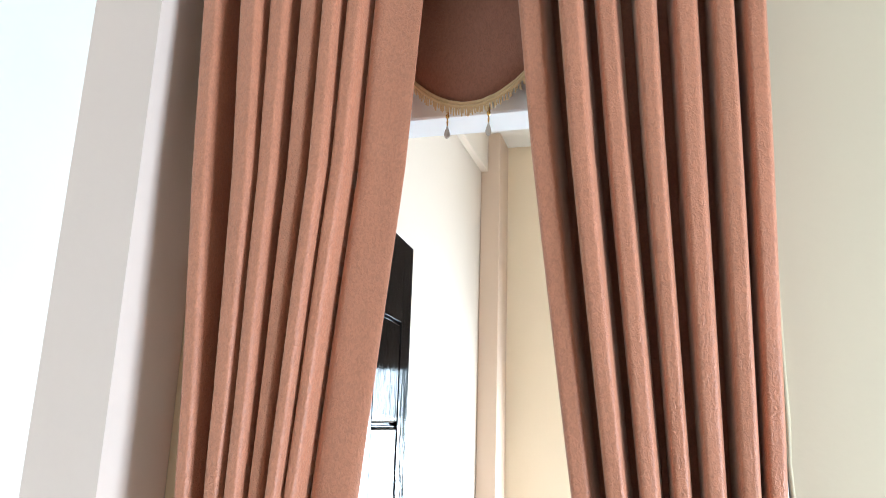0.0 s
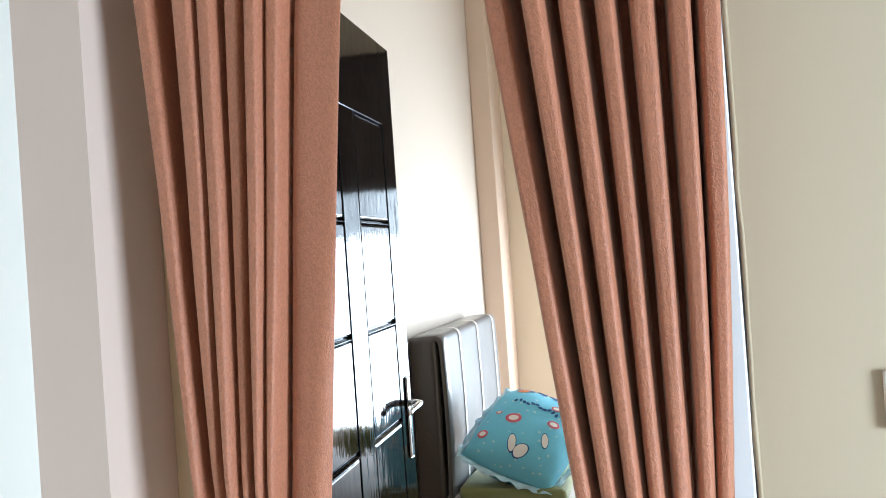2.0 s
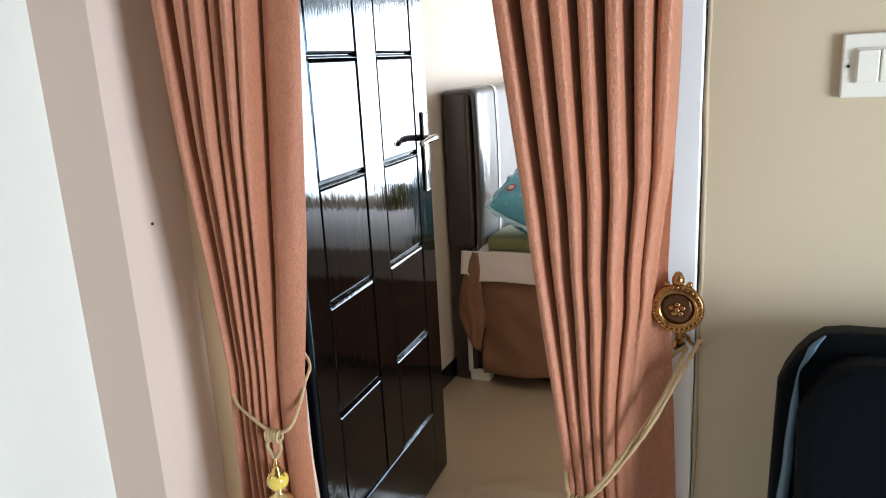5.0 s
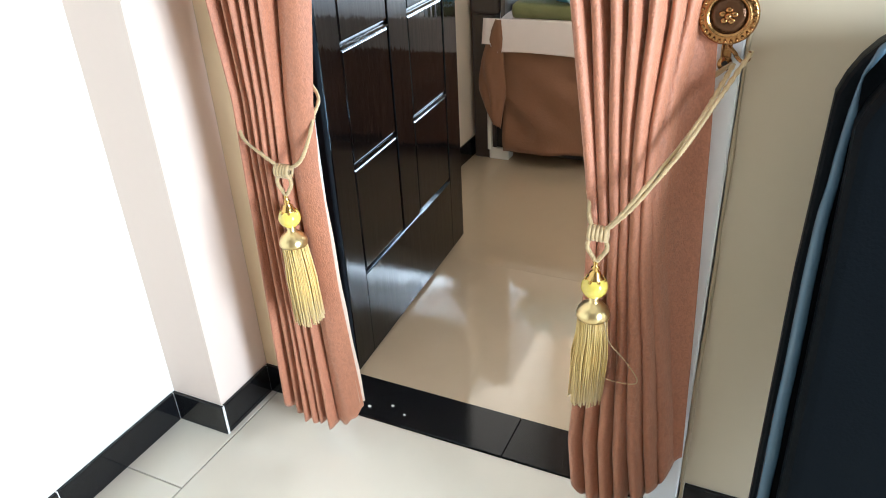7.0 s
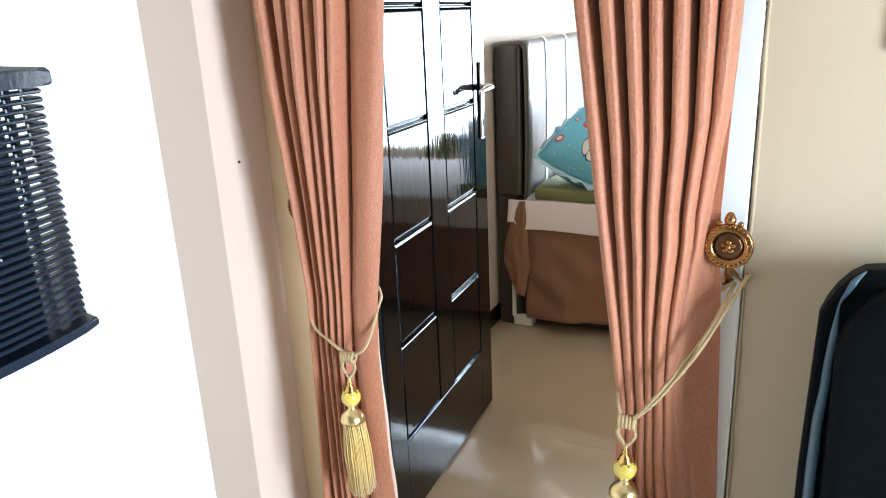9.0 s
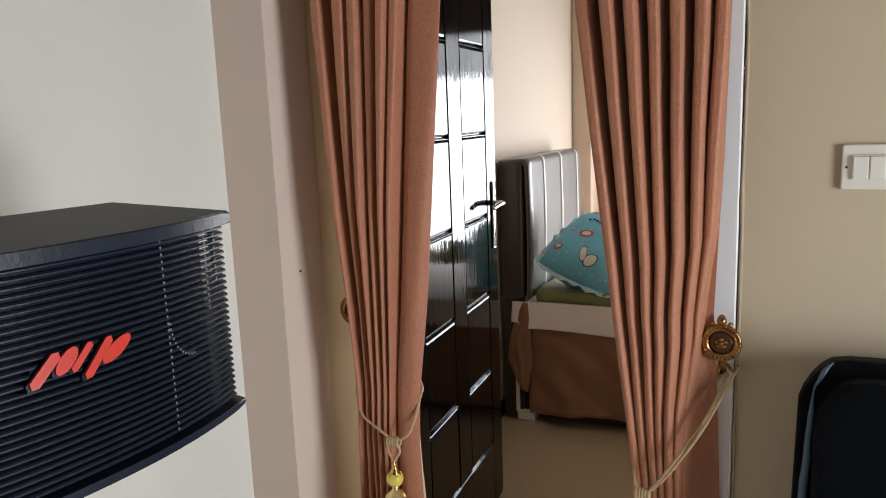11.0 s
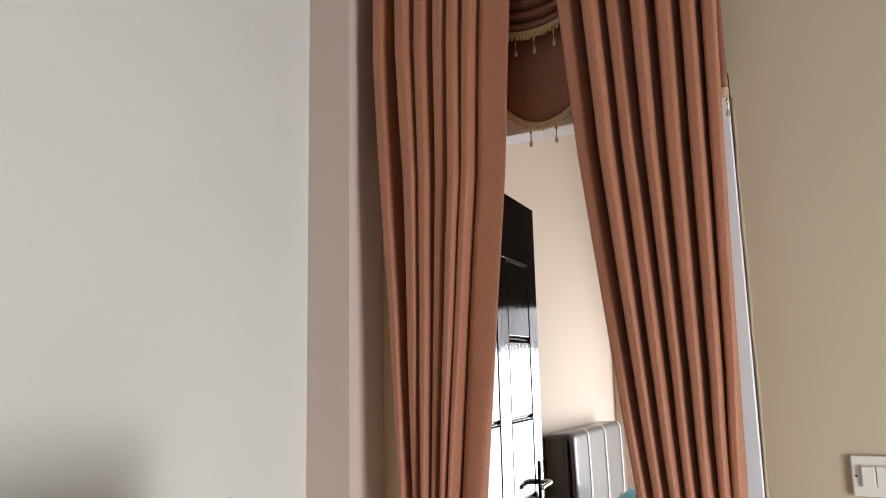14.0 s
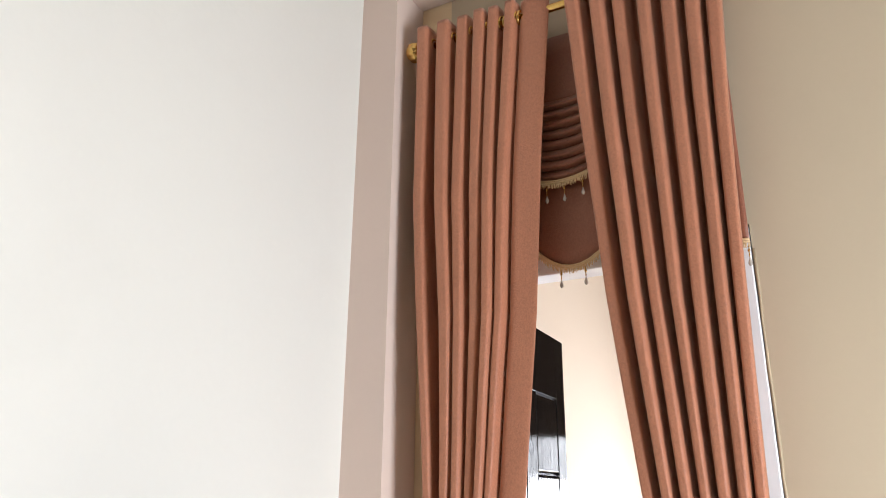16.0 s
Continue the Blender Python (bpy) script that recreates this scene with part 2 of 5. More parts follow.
def wood_gloss():
    """Dark-stained wood under gloss lacquer, with vertical open grain."""
    m = bpy.data.materials.new("dark_lacquered_wood")
    m.use_nodes = True
    n, ln = m.node_tree.nodes, m.node_tree.links
    b = n["Principled BSDF"]
    co = n.new("ShaderNodeTexCoord")
    mp = n.new("ShaderNodeMapping")
    mp.inputs["Scale"].default_value = (46, 46, 5.0)
    ln.new(co.outputs["Object"], mp.inputs["Vector"])
    grain = n.new("ShaderNodeTexNoise")
    grain.inputs["Scale"].default_value, grain.inputs["Detail"].default_value = 2.2, 8
    grain.inputs["Roughness"].default_value = 0.72
    ln.new(mp.outputs["Vector"], grain.inputs["Vector"])
    pores = n.new("ShaderNodeMapping")
    pores.inputs["Scale"].default_value = (46, 46, 7)
    ln.new(co.outputs["Object"], pores.inputs["Vector"])
    streak = n.new("ShaderNodeTexNoise")
    streak.inputs["Scale"].default_value, streak.inputs["Detail"].default_value = 1.0, 2.5
    ln.new(pores.outputs["Vector"], streak.inputs["Vector"])
    wave = n.new("ShaderNodeTexNoise")
    wave.inputs["Scale"].default_value, wave.inputs["Detail"].default_value = 9, 1
    ln.new(co.outputs["Object"], wave.inputs["Vector"])
    tone = n.new("ShaderNodeMix")
    tone.data_type = "RGBA"
    tone.inputs[6].default_value = (0.003, 0.0022, 0.002, 1)
    tone.inputs[7].default_value = (0.006, 0.0038, 0.0034, 1)
    ln.new(grain.outputs["Fac"], tone.inputs[0])
    ln.new(tone.outputs[2], b.inputs["Base Color"])
    rough = n.new("ShaderNodeMapRange")
    rough.inputs["From Min"].default_value, rough.inputs["From Max"].default_value = 0.38, 0.64
    rough.inputs["To Min"].default_value, rough.inputs["To Max"].default_value = 0.03, 0.11
    ln.new(grain.outputs["Fac"], rough.inputs["Value"])
    ln.new(rough.outputs["Result"], b.inputs["Roughness"])
    b.inputs["Specular IOR Level"].default_value = 0.32
    # The sky's blue in the reflected window is put into this tint.
    b.inputs["Specular Tint"].default_value = (0.52, 0.76, 1.0, 1)
    mixh = n.new("ShaderNodeMath")
    mixh.operation = "MULTIPLY_ADD"
    mixh.inputs[1].default_value = 0.5
    ln.new(wave.outputs["Fac"], mixh.inputs[0])
    ln.new(streak.outputs["Fac"], mixh.inputs[2])
    bp = n.new("ShaderNodeBump")
    bp.inputs["Strength"].default_value, bp.inputs["Distance"].default_value = 0.6, 0.0011
    ln.new(mixh.outputs[0], bp.inputs["Height"])
    ln.new(bp.outputs["Normal"], b.inputs["Normal"])
    return m


M["wood"] = wood_gloss()


def sheer_cloth():
    """Thin gathered cloth for streaked door reflections: more light passes where the gathers open."""
    m = material("sheer_grey_cloth", (0.20, 0.22, 0.25), 0.9, vary=0.1, scale=8)
    n, ln = m.node_tree.nodes, m.node_tree.links
    co = n.new("ShaderNodeTexCoord")
    mp = n.new("ShaderNodeMapping")
    mp.inputs["Scale"].default_value = (26, 1, 0.8)
    ln.new(co.outputs["Object"], mp.inputs["Vector"])
    gather = n.new("ShaderNodeTexNoise")
    gather.inputs["Scale"].default_value, gather.inputs["Detail"].default_value = 1.0, 3
    ln.new(mp.outputs["Vector"], gather.inputs["Vector"])
    gap = n.new("ShaderNodeMapRange")
    gap.inputs["From Min"].default_value, gap.inputs["From Max"].default_value = 0.35, 0.7
    gap.inputs["To Min"].default_value, gap.inputs["To Max"].default_value = 0.02, 0.38
    ln.new(gather.outputs["Fac"], gap.inputs["Value"])
    clear = n.new("ShaderNodeBsdfTransparent")
    mixed = n.new("ShaderNodeMixShader")
    ln.new(gap.outputs["Result"], mixed.inputs[0])
    ln.new(n["Principled BSDF"].outputs[0], mixed.inputs[1])
    ln.new(clear.outputs[0], mixed.inputs[2])
    ln.new(mixed.outputs[0], n["Material Output"].inputs["Surface"])
    return m


M["sheer"] = sheer_cloth()


def pillow_print():
    """Blue pillowcase with small pale dots."""
    m = material("blue_printed_cotton", (0.18, 0.52, 0.69), 0.85, vary=0.12, scale=9, bump=0.3, bump_scale=60, sheen=0.1)
    n, ln = m.node_tree.nodes, m.node_tree.links
    b = n["Principled BSDF"]
    co = n.new("ShaderNodeTexCoord")
    vo = n.new("ShaderNodeTexVoronoi")
    vo.inputs["Scale"].default_value = 34
    vo.inputs["Randomness"].default_value = 0.35
    ln.new(co.outputs["Object"], vo.inputs["Vector"])
    lt = n.new("ShaderNodeMath")
    lt.operation = "LESS_THAN"
    lt.inputs[1].default_value = 0.17
    ln.new(vo.outputs["Distance"], lt.inputs[0])
    mx = n.new("ShaderNodeMix")
    mx.data_type = "RGBA"
    old = b.inputs["Base Color"].links[0].from_socket
    ln.new(lt.outputs[0], mx.inputs[0])
    ln.new(old, mx.inputs[6])
    mx.inputs[7].default_value = (0.45, 0.62, 0.66, 1)
    ln.new(mx.outputs[2], b.inputs["Base Color"])
    return m


M["pillow"] = pillow_print()
M["frill"] = material("pale_blue_frill_cotton", (0.50, 0.70, 0.80), 0.85, vary=0.25, scale=28, bump=0.3, bump_scale=60)


# ---- mesh helpers ----
def finish(ob, mat, smooth):
    ob.data.materials.append(mat)
    if smooth:
        ob.data.shade_smooth()
    return ob


def mesh_of(name, bm):
    me = bpy.data.meshes.new(name)
    bmesh.ops.recalc_face_normals(bm, faces=bm.faces)
    bm.to_mesh(me)
    bm.free()
    return me


def part(name, bm, mat, parent=None, label="", smooth=False):
    ob = new(name, mesh_of(name, bm))
    finish(ob, mat, smooth)
    if parent is not None:
        ob.parent = parent
    if label:
        tagged(ob, label)
    return ob


def box(bm, lo, hi, bevel=0.0, segs=2, m=None):
    r = bmesh.ops.create_cube(bm, size=1.0)
    vs = r["verts"]
    c = [(a + b) / 2 for a, b in zip(lo, hi)]
    s = [b - a for a, b in zip(lo, hi)]
    for v in vs:
        v.co = Vector((c[0] + v.co.x * s[0], c[1] + v.co.y * s[1], c[2] + v.co.z * s[2]))
    if bevel:
        es = list({e for v in vs for e in v.link_edges})
        r2 = bmesh.ops.bevel(bm, geom=es, offset=bevel, segments=segs, affect="EDGES", profile=0.5)
        vs = list({v for f in r2["faces"] for v in f.verts} | {v for v in vs if v.is_valid})
    if m is not None:
        bmesh.ops.transform(bm, matrix=m, verts=vs)
    return bm


def boxed(lo, hi, bevel=0.0, segs=2, m=None):
    return box(bmesh.new(), lo, hi, bevel, segs, m)


def lathe(bm, profile, m=None, steps=24):
    """A body turned round z from (radius, z) pairs."""
    rings = []
    for r, z in profile:
        rings.append([bm.verts.new((r * math.cos(2 * math.pi * k / steps), r * math.sin(2 * math.pi * k / steps), z)) for k in range(steps)])
    for a, b in zip(rings, rings[1:]):
        for k in range(steps):
            bm.faces.new((a[k], a[(k + 1) % steps], b[(k + 1) % steps], b[k]))
    bm.faces.new(rings[0][::-1])
    bm.faces.new(rings[-1])
    if m is not None:
        bmesh.ops.transform(bm, matrix=m, verts=[v for ring in rings for v in ring])
    return bm


def tube(bm, pts, radius, sides=8, closed=False):
    pts = [Vector(p) for p in pts]
    rings = []
    n = len(pts)
    up = None
    for i, p in enumerate(pts):
        a = pts[(i - 1) % n] if (closed or i) else p
        b = pts[(i + 1) % n] if (closed or i < n - 1) else p
        d = (b - a).normalized()
        if up is None:
            up = d.orthogonal().normalized()
        up = (up - d * up.dot(d)).normalized()
        side = d.cross(up)
        r = radius[i] if isinstance(radius, (list, tuple)) else radius
        rings.append([bm.verts.new(p + r * (math.cos(2 * math.pi * k / sides) * up + math.sin(2 * math.pi * k / sides) * side)) for k in range(sides)])
    pairs = list(zip(rings, rings[1:])) + ([(rings[-1], rings[0])] if closed else [])
    for a, b in pairs:
        for k in range(sides):
            bm.faces.new((a[k], a[(k + 1) % sides], b[(k + 1) % sides], b[k]))
    if not closed:
        bm.faces.new(rings[0][::-1])
        bm.faces.new(rings[-1])
    return bm


def smooth_path(keys, per=10):
    """Catmull-Rom through the key points."""
    k = [Vector(p) for p in keys]
    k = [2 * k[0] - k[1]] + k + [2 * k[-1] - k[-2]]
    out = []
    for i in range(1, len(k) - 2):
        for j in range(per):
            t = j / per
            p0, p1, p2, p3 = k[i - 1:i + 3]
            out.append(0.5 * (2 * p1 + (p2 - p0) * t + (2 * p0 - 5 * p1 + 4 * p2 - p3) * t * t + (3 * p1 - p0 - 3 * p2 + p3) * t ** 3))
    out.append(k[-2])
    return out


def twisted(bm, keys, r=0.0038, turns_per_m=110, strands=2):
    """A cord of twisted strands along a path."""
    pts = smooth_path(keys, 14)
    run, up = 0.0, None
    lines = [[] for _ in range(strands)]
    for i, p in enumerate(pts):
        d = (pts[min(i + 1, len(pts) - 1)] - pts[max(i - 1, 0)]).normalized()
        if up is None:
            up = d.orthogonal().normalized()
        up = (up - d * up.dot(d)).normalized()
        side = d.cross(up)
        if i:
            run += (p - pts[i - 1]).length
        for s in range(strands):
            a = 2 * math.pi * (run * turns_per_m + s / strands)
            lines[s].append(p + 0.36 * r * (math.cos(a) * up + math.sin(a) * side))
    for ln in lines:
        tube(bm, ln, r * 0.68, 6)
    return bm


def thing(name, label, category, group="", kind="", at=(0, 0, 0)):
    ob = new(name)
    ob.empty_display_size = 0.05
    ob.location = at
    return tagged(ob, label, category, group, kind)


def span(keys, z):
    """Straight interpolation in (z, value) pairs, given from the top down."""
    ks = sorted(keys)
    return float(np.interp(z, [k[0] for k in ks], [k[1] for k in ks]))


# ---- structure ----
def structure(name, bm, mat, label, category):
    return tagged(part(name, bm, mat), label, category, kind="structure")


WX, PX, PY = -0.14, 0.0, -0.165
HOLE = (0.115, 0.97, 2.185)
bm = boxed((WX - 0.15, -4.3, -0.1), (WX, 3.25, 3.6))
structure("wall_west", bm, M["wall_white"], "plain off-white painted plaster wall", "wall")

bm = bmesh.new()
box(bm, (WX, 0, 0), (PX, 0.13, 3.6))
box(bm, (HOLE[1], 0, 0), (3.3, 0.13, 3.6))
box(bm, (HOLE[0], 0, HOLE[2]), (HOLE[1], 0.13, 3.6))
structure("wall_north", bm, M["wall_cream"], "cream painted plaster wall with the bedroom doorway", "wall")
structure("wall_return", boxed((PX, 0, 0), (HOLE[0], 0.13, 3.6)), M["wall_return"], "cream strip of wall between pillar and doorway, lightened against its shade", "wall")
structure("pillar", boxed((WX, PY, 0), (PX, -0.001, 3.6)), M["pillar"], "pinkish painted plaster pillar in the corner", "pillar")
structure("beam", boxed((PX - 0.001, PY, 3.16), (3.3, -0.001, 3.6), 0.004, 1), M["pillar"], "pinkish painted ceiling beam over the doorway wall", "beam")

bm = bmesh.new()
y0, y1, z0, z1 = LIVING_WIN
box(bm, (3.3, -4.3, -0.1), (3.45, y0, 3.6))
box(bm, (3.3, y1, -0.1), (3.45, 0.13, 3.6))
box(bm, (3.3, y0, -0.1), (3.45, y1, z0))
box(bm, (3.3, y0, z1), (3.45, y1, 3.6))
structure("wall_east", bm, M["wall_far"], "unseen plaster wall with a window opening, darkened to cut bounce light", "wall")
structure("wall_south", boxed((WX, -4.3, -0.1), (3.3, -4.15, 3.6)), M["wall_far"], "unseen plain plaster wall, darkened to cut bounce light", "wall")
structure("ceiling", boxed((WX - 0.15, -4.3, 3.6), (3.45, 0.13, 3.7)), M["ceiling_living"], "plain pale painted ceiling", "ceiling")

BACK = 3.1
# out of view; its dark colour only holds down reflected light
structure("bedroom_wall_east", boxed((3.3, 0.13, -0.1), (3.45, BACK + 0.15, 3.6)), M["unseen_brown"], "unseen bedroom wall, darkened to keep the door's reflection dark", "wall")
bm = bmesh.new()
x0, x1, z0, z1 = BED_WIN
box(bm, (WX, BACK, -0.1), (x0, BACK + 0.15, 3.6))
box(bm, (x1, BACK, -0.1), (3.3, BACK + 0.15, 3.6))
box(bm, (x0, BACK, -0.1), (x1, BACK + 0.15, z0))
box(bm, (x0, BACK, z1), (x1, BACK + 0.15, 3.6))
structure("bedroom_wall_north", bm, M["bed_far"], "cream painted bedroom wall with a window opening", "wall")
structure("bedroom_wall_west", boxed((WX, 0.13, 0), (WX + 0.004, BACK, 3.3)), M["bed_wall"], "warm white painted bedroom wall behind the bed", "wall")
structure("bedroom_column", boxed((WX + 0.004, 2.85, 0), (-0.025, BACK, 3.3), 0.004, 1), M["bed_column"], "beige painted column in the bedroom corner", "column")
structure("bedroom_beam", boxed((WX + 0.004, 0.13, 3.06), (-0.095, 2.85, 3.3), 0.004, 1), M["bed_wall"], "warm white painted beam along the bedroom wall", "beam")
structure("bedroom_ceiling", boxed((WX, 0.13, 3.3), (3.3, BACK, 3.4)), M["ceiling"], "plain white painted bedroom ceiling", "ceiling")

# unseen pleated pelmet over the bedroom window, sheer gathered hem: added for the door's reflection
def pleated(x0, x1, z_top, drop, waver, y):
    bm = bmesh.new()
    grid = []
    for i in range(241):
        x = x0 + (x1 - x0) * i / 240
        fold = 0.016 * math.sin(i * 0.55 + 0.8 * math.sin(i * 0.11))
        deep = drop + waver * (math.sin(i * 0.23) + 0.6 * math.sin(i * 0.61))
        grid.append([bm.verts.new((x, y + fold * (0.4 + 0.6 * k / 6), z_top - deep * k / 6)) for k in range(7)])
    for a, b in zip(grid, grid[1:]):
        for k in range(6):
            bm.faces.new((a[k], b[k], b[k + 1], a[k + 1]))
    return bm


pelmet = thing("window_pelmet", "unseen pleated cloth pelmet with a sheer hem over the bedroom window, added to darken the door's reflection", "pelmet")
part("pleated_cloth", pleated(0.38, 2.49, 2.72, 0.80, 0.012, BACK - 0.050), M["unseen_brown"], pelmet, smooth=True)
part("sheer_hem", pleated(0.38, 2.49, 1.97, 0.33, 0.030, BACK - 0.022), M["sheer"], pelmet, "grey sheer gathered hem, added to streak the door's reflection", True)
part("pelmet_board", boxed((0.36, BACK - 0.075, 2.72), (2.50, BACK - 0.001, 2.74), 0.003, 1), M["unseen_brown"], pelmet)

# door frame, white gloss timber, flush with the wall
door_frame = thing("door_frame", "white gloss painted timber door frame in the wall", "door frame", kind="structure")
part("jamb", boxed((0.905, -0.006, 0.0), (0.967, 0.115, 2.127), 0.003, 1), M["frame"], door_frame)
part("jamb", boxed((0.116, -0.006, 0.0), (0.158, 0.115, 2.127), 0.003, 1), M["frame"], door_frame)
part("head_jamb", boxed((0.116, -0.006, 2.127), (0.967, 0.075, 2.184), 0.003, 1), M["frame"], door_frame)
bm = bmesh.new()
rng = random.Random(4)
tube(bm, [(0.972 + rng.uniform(-0.0015, 0.0015), -0.001, 0.08 + 0.06 * k) for k in range(35)], [0.0035 + rng.uniform(-0.0012, 0.0016) for _ in range(35)], 6)
part("sealant_bead", bm, M["sealant"], door_frame, "uneven beige sealant bead", True)

# floors
floor = structure("floor", boxed((WX, -4.15, -0.1), (3.3, 0.0, -0.008)), M["grout"], "polished beige porcelain tile floor with thin joints", "floor")
bed_floor = structure("bedroom_floor", boxed((WX, 0.13, -0.1), (3.3, BACK, -0.008)), M["grout_tile"], "polished beige porcelain tile floor of the bedroom", "floor")
sill = structure("threshold", boxed((WX, 0.0, -0.1), (3.3, 0.13, -0.012)), M["grout"], "black polished stone threshold strip in the doorway", "threshold")
TILES = {}


def tile(parent, name, x0, x1, y0, y1, mat, top=0.0, thick=0.008, gap=0.0012):
    w, d = round(x1 - x0 - 2 * gap, 4), round(y1 - y0 - 2 * gap, 4)
    key = (name, mat.name, w, d)
    if key not in TILES:
        TILES[key] = mesh_of(name, boxed((-w / 2, -d / 2, -thick), (w / 2, d / 2, 0), gap if gap > 0.0004 else 0.0, 1))
        TILES[key].materials.append(mat)
    ob = new(name, TILES[key])
    ob.location = ((x0 + x1) / 2, (y0 + y1) / 2, top)
    ob.parent = parent
    return ob


def cuts(lo, hi, first, step):
    c = [first + step * k for k in range(-12, 13)]
    return [lo] + [v for v in c if lo + 0.01 < v < hi - 0.01] + [hi]


for xs, ys, par in (([WX, 0.02], cuts(-4.15, 0.0, -0.337, 0.8), floor), (cuts(0.02, 3.3, 0.82, 0.8), cuts(-4.15, 0.0, -0.70, 0.8), floor),
                    (cuts(WX, 3.3, 0.02, 0.8), cuts(0.13, BACK, 0.75, 0.8), bed_floor)):
    for xa, xb in zip(xs, xs[1:]):
        for ya, yb in zip(ys, ys[1:]):
            tile(par, "tile", xa, xb, ya, yb, M["tile"] if par is floor else M["tile_tan"], gap=0.0012 if par is floor else 0.0002)
for xa, xb in ((0.0, 0.605), (0.605, 1.05)):
    tile(sill, "stone_slab", max(xa, 0.117), min(xb, 0.966), 0.0, 0.13, M["granite"], top=0.003, thick=0.012, gap=0.0008)

# black skirting tiles
def skirting(name, runs, label):
    """Each run: start, end, outward normal axis sign; tiles 8 cm high, 8 mm proud."""
    sk = thing(name, label, "baseboard", kind="structure")
    for (xa, ya), (xb, yb), (nx, ny), cutsat in runs:
        length = math.hypot(xb - xa, yb - ya)
        dx, dy = (xb - xa) / length, (yb - ya) / length
        marks = [0.0] + [c for c in cutsat if 0.02 < c < length - 0.02] + [length]
        for s0, s1 in zip(marks, marks[1:]):
            p, q = (xa + dx * (s0 + 0.0012), ya + dy * (s0 + 0.0012)), (xa + dx * (s1 - 0.0012), ya + dy * (s1 - 0.0012))
            lo = (min(p[0], q[0], p[0] + nx * 0.008, q[0] + nx * 0.008), min(p[1], q[1], p[1] + ny * 0.008, q[1] + ny * 0.008), 0.001)
            hi = (max(p[0], q[0], p[0] + nx * 0.008, q[0] + nx * 0.008), max(p[1], q[1], p[1] + ny * 0.008, q[1] + ny * 0.008), 0.079)
            part("skirting_tile", boxed(lo, hi, 0.001, 1), M["granite"], sk)
        bmj = bmesh.new()
        lo = (min(xa, xb, xa + nx * 0.006, xb + nx * 0.006), min(ya, yb, ya + ny * 0.006, yb + ny * 0.006), 0.001)
        hi = (max(xa, xb, xa + nx * 0.006, xb + nx * 0.006), max(ya, yb, ya + ny * 0.006, yb + ny * 0.006), 0.0785)
        box(bmj, lo, hi)
        part("grout", bmj, M["grout_white"], sk)
    return sk


skirting("baseboard", [((WX, -0.173), (WX, -4.15), (1, 0), [0.02 + 0.3 * k for k in range(1, 14)]),
                       ((WX, PY), (PX + 0.008, PY), (0, -1), []),
                       ((PX, PY), (PX, -0.008), (1, 0), []),
                       ((PX, 0.0), (0.114, 0.0), (0, -1), []),
                       ((0.976, 0.0), (3.3, 0.0), (0, -1), [0.25 + 0.3 * k for k in range(9)])],
         "black polished stone tile skirting with pale joints")
skirting("bedroom_baseboard", [((WX + 0.004, 0.14), (WX + 0.004, 2.85), (1, 0), [0.3 * k for k in range(1, 10)])],
         "black polished stone tile skirting in the bedroom")

# ---- door leaf ----
HINGE, LEAF_DIR = Vector((0.176, 0.129, 0.0)), Vector((-0.051, 0.756, 0)).normalized()
LEAF_N = Vector((LEAF_DIR.y, -LEAF_DIR.x, 0))
LEAF_M = Matrix.Translation(HINGE) @ Matrix((LEAF_DIR, LEAF_N, Vector((0, 0, 1)))).transposed().to_4x4()
# leaf frame: x along the leaf, y out of its seen face, z up
door = thing("door", "dark-stained glossy wooden door standing open into the bedroom", "door")
LEVELS = [0.245, 0.52, 0.793, 1.063, 1.337, 1.612, 1.89]
COLS = [(0.088, 0.322), (0.428, 0.664)]
bm = bmesh.new()
box(bm, (0.0, -0.036, 0.01), (0.088, 0.0, 2.122), 0.002, 1)
box(bm, (0.322, -0.036, 0.245), (0.428, 0.0, 1.89), 0.0015, 1)
box(bm, (0.664, -0.036, 0.01), (0.762, 0.0, 2.122), 0.002, 1)
box(bm, (0.0875, -0.0355, 0.01), (0.6645, -0.0002, 0.245), 0.0015, 1)
box(bm, (0.0875, -0.0355, 1.89), (0.6645, -0.0002, 2.122), 0.0015, 1)
part("stile_and_rail", bm, M["wood"], door).matrix_local = LEAF_M
part("backing", boxed((0.085, -0.030, 0.24), (0.668, -0.012, 1.895)), M["wood"], door).matrix_local = LEAF_M
for xa, xb in COLS:
    for za, zb in zip(LEVELS, LEVELS[1:]):
        w, h = xb - xa, zb - za
        bm = bmesh.new()
        # raised field with a sloping border inside a narrow groove
        g, s = 0.004, 0.007
        ring = [(g, -0.011), (g + 0.003, -0.004), (g + s, -0.0015), (g + s + 0.002, -0.001)]
        loops = []
        for ins, d in ring:
            loops.append([bm.verts.new((x, d, z)) for x, z in ((xa + ins * 0.7, za + ins), (xb - ins * 0.7, za + ins), (xb - ins * 0.7, zb - ins), (xa + ins * 0.7, zb - ins))])
        for a, b in zip(loops, loops[1:]):
            for k in range(4):
                bm.faces.new((a[k], a[(k + 1) % 4], b[(k + 1) % 4], b[k]))
        bm.faces.new(loops[-1])
        part("panel", bm, M["wood"], door).matrix_local = LEAF_M
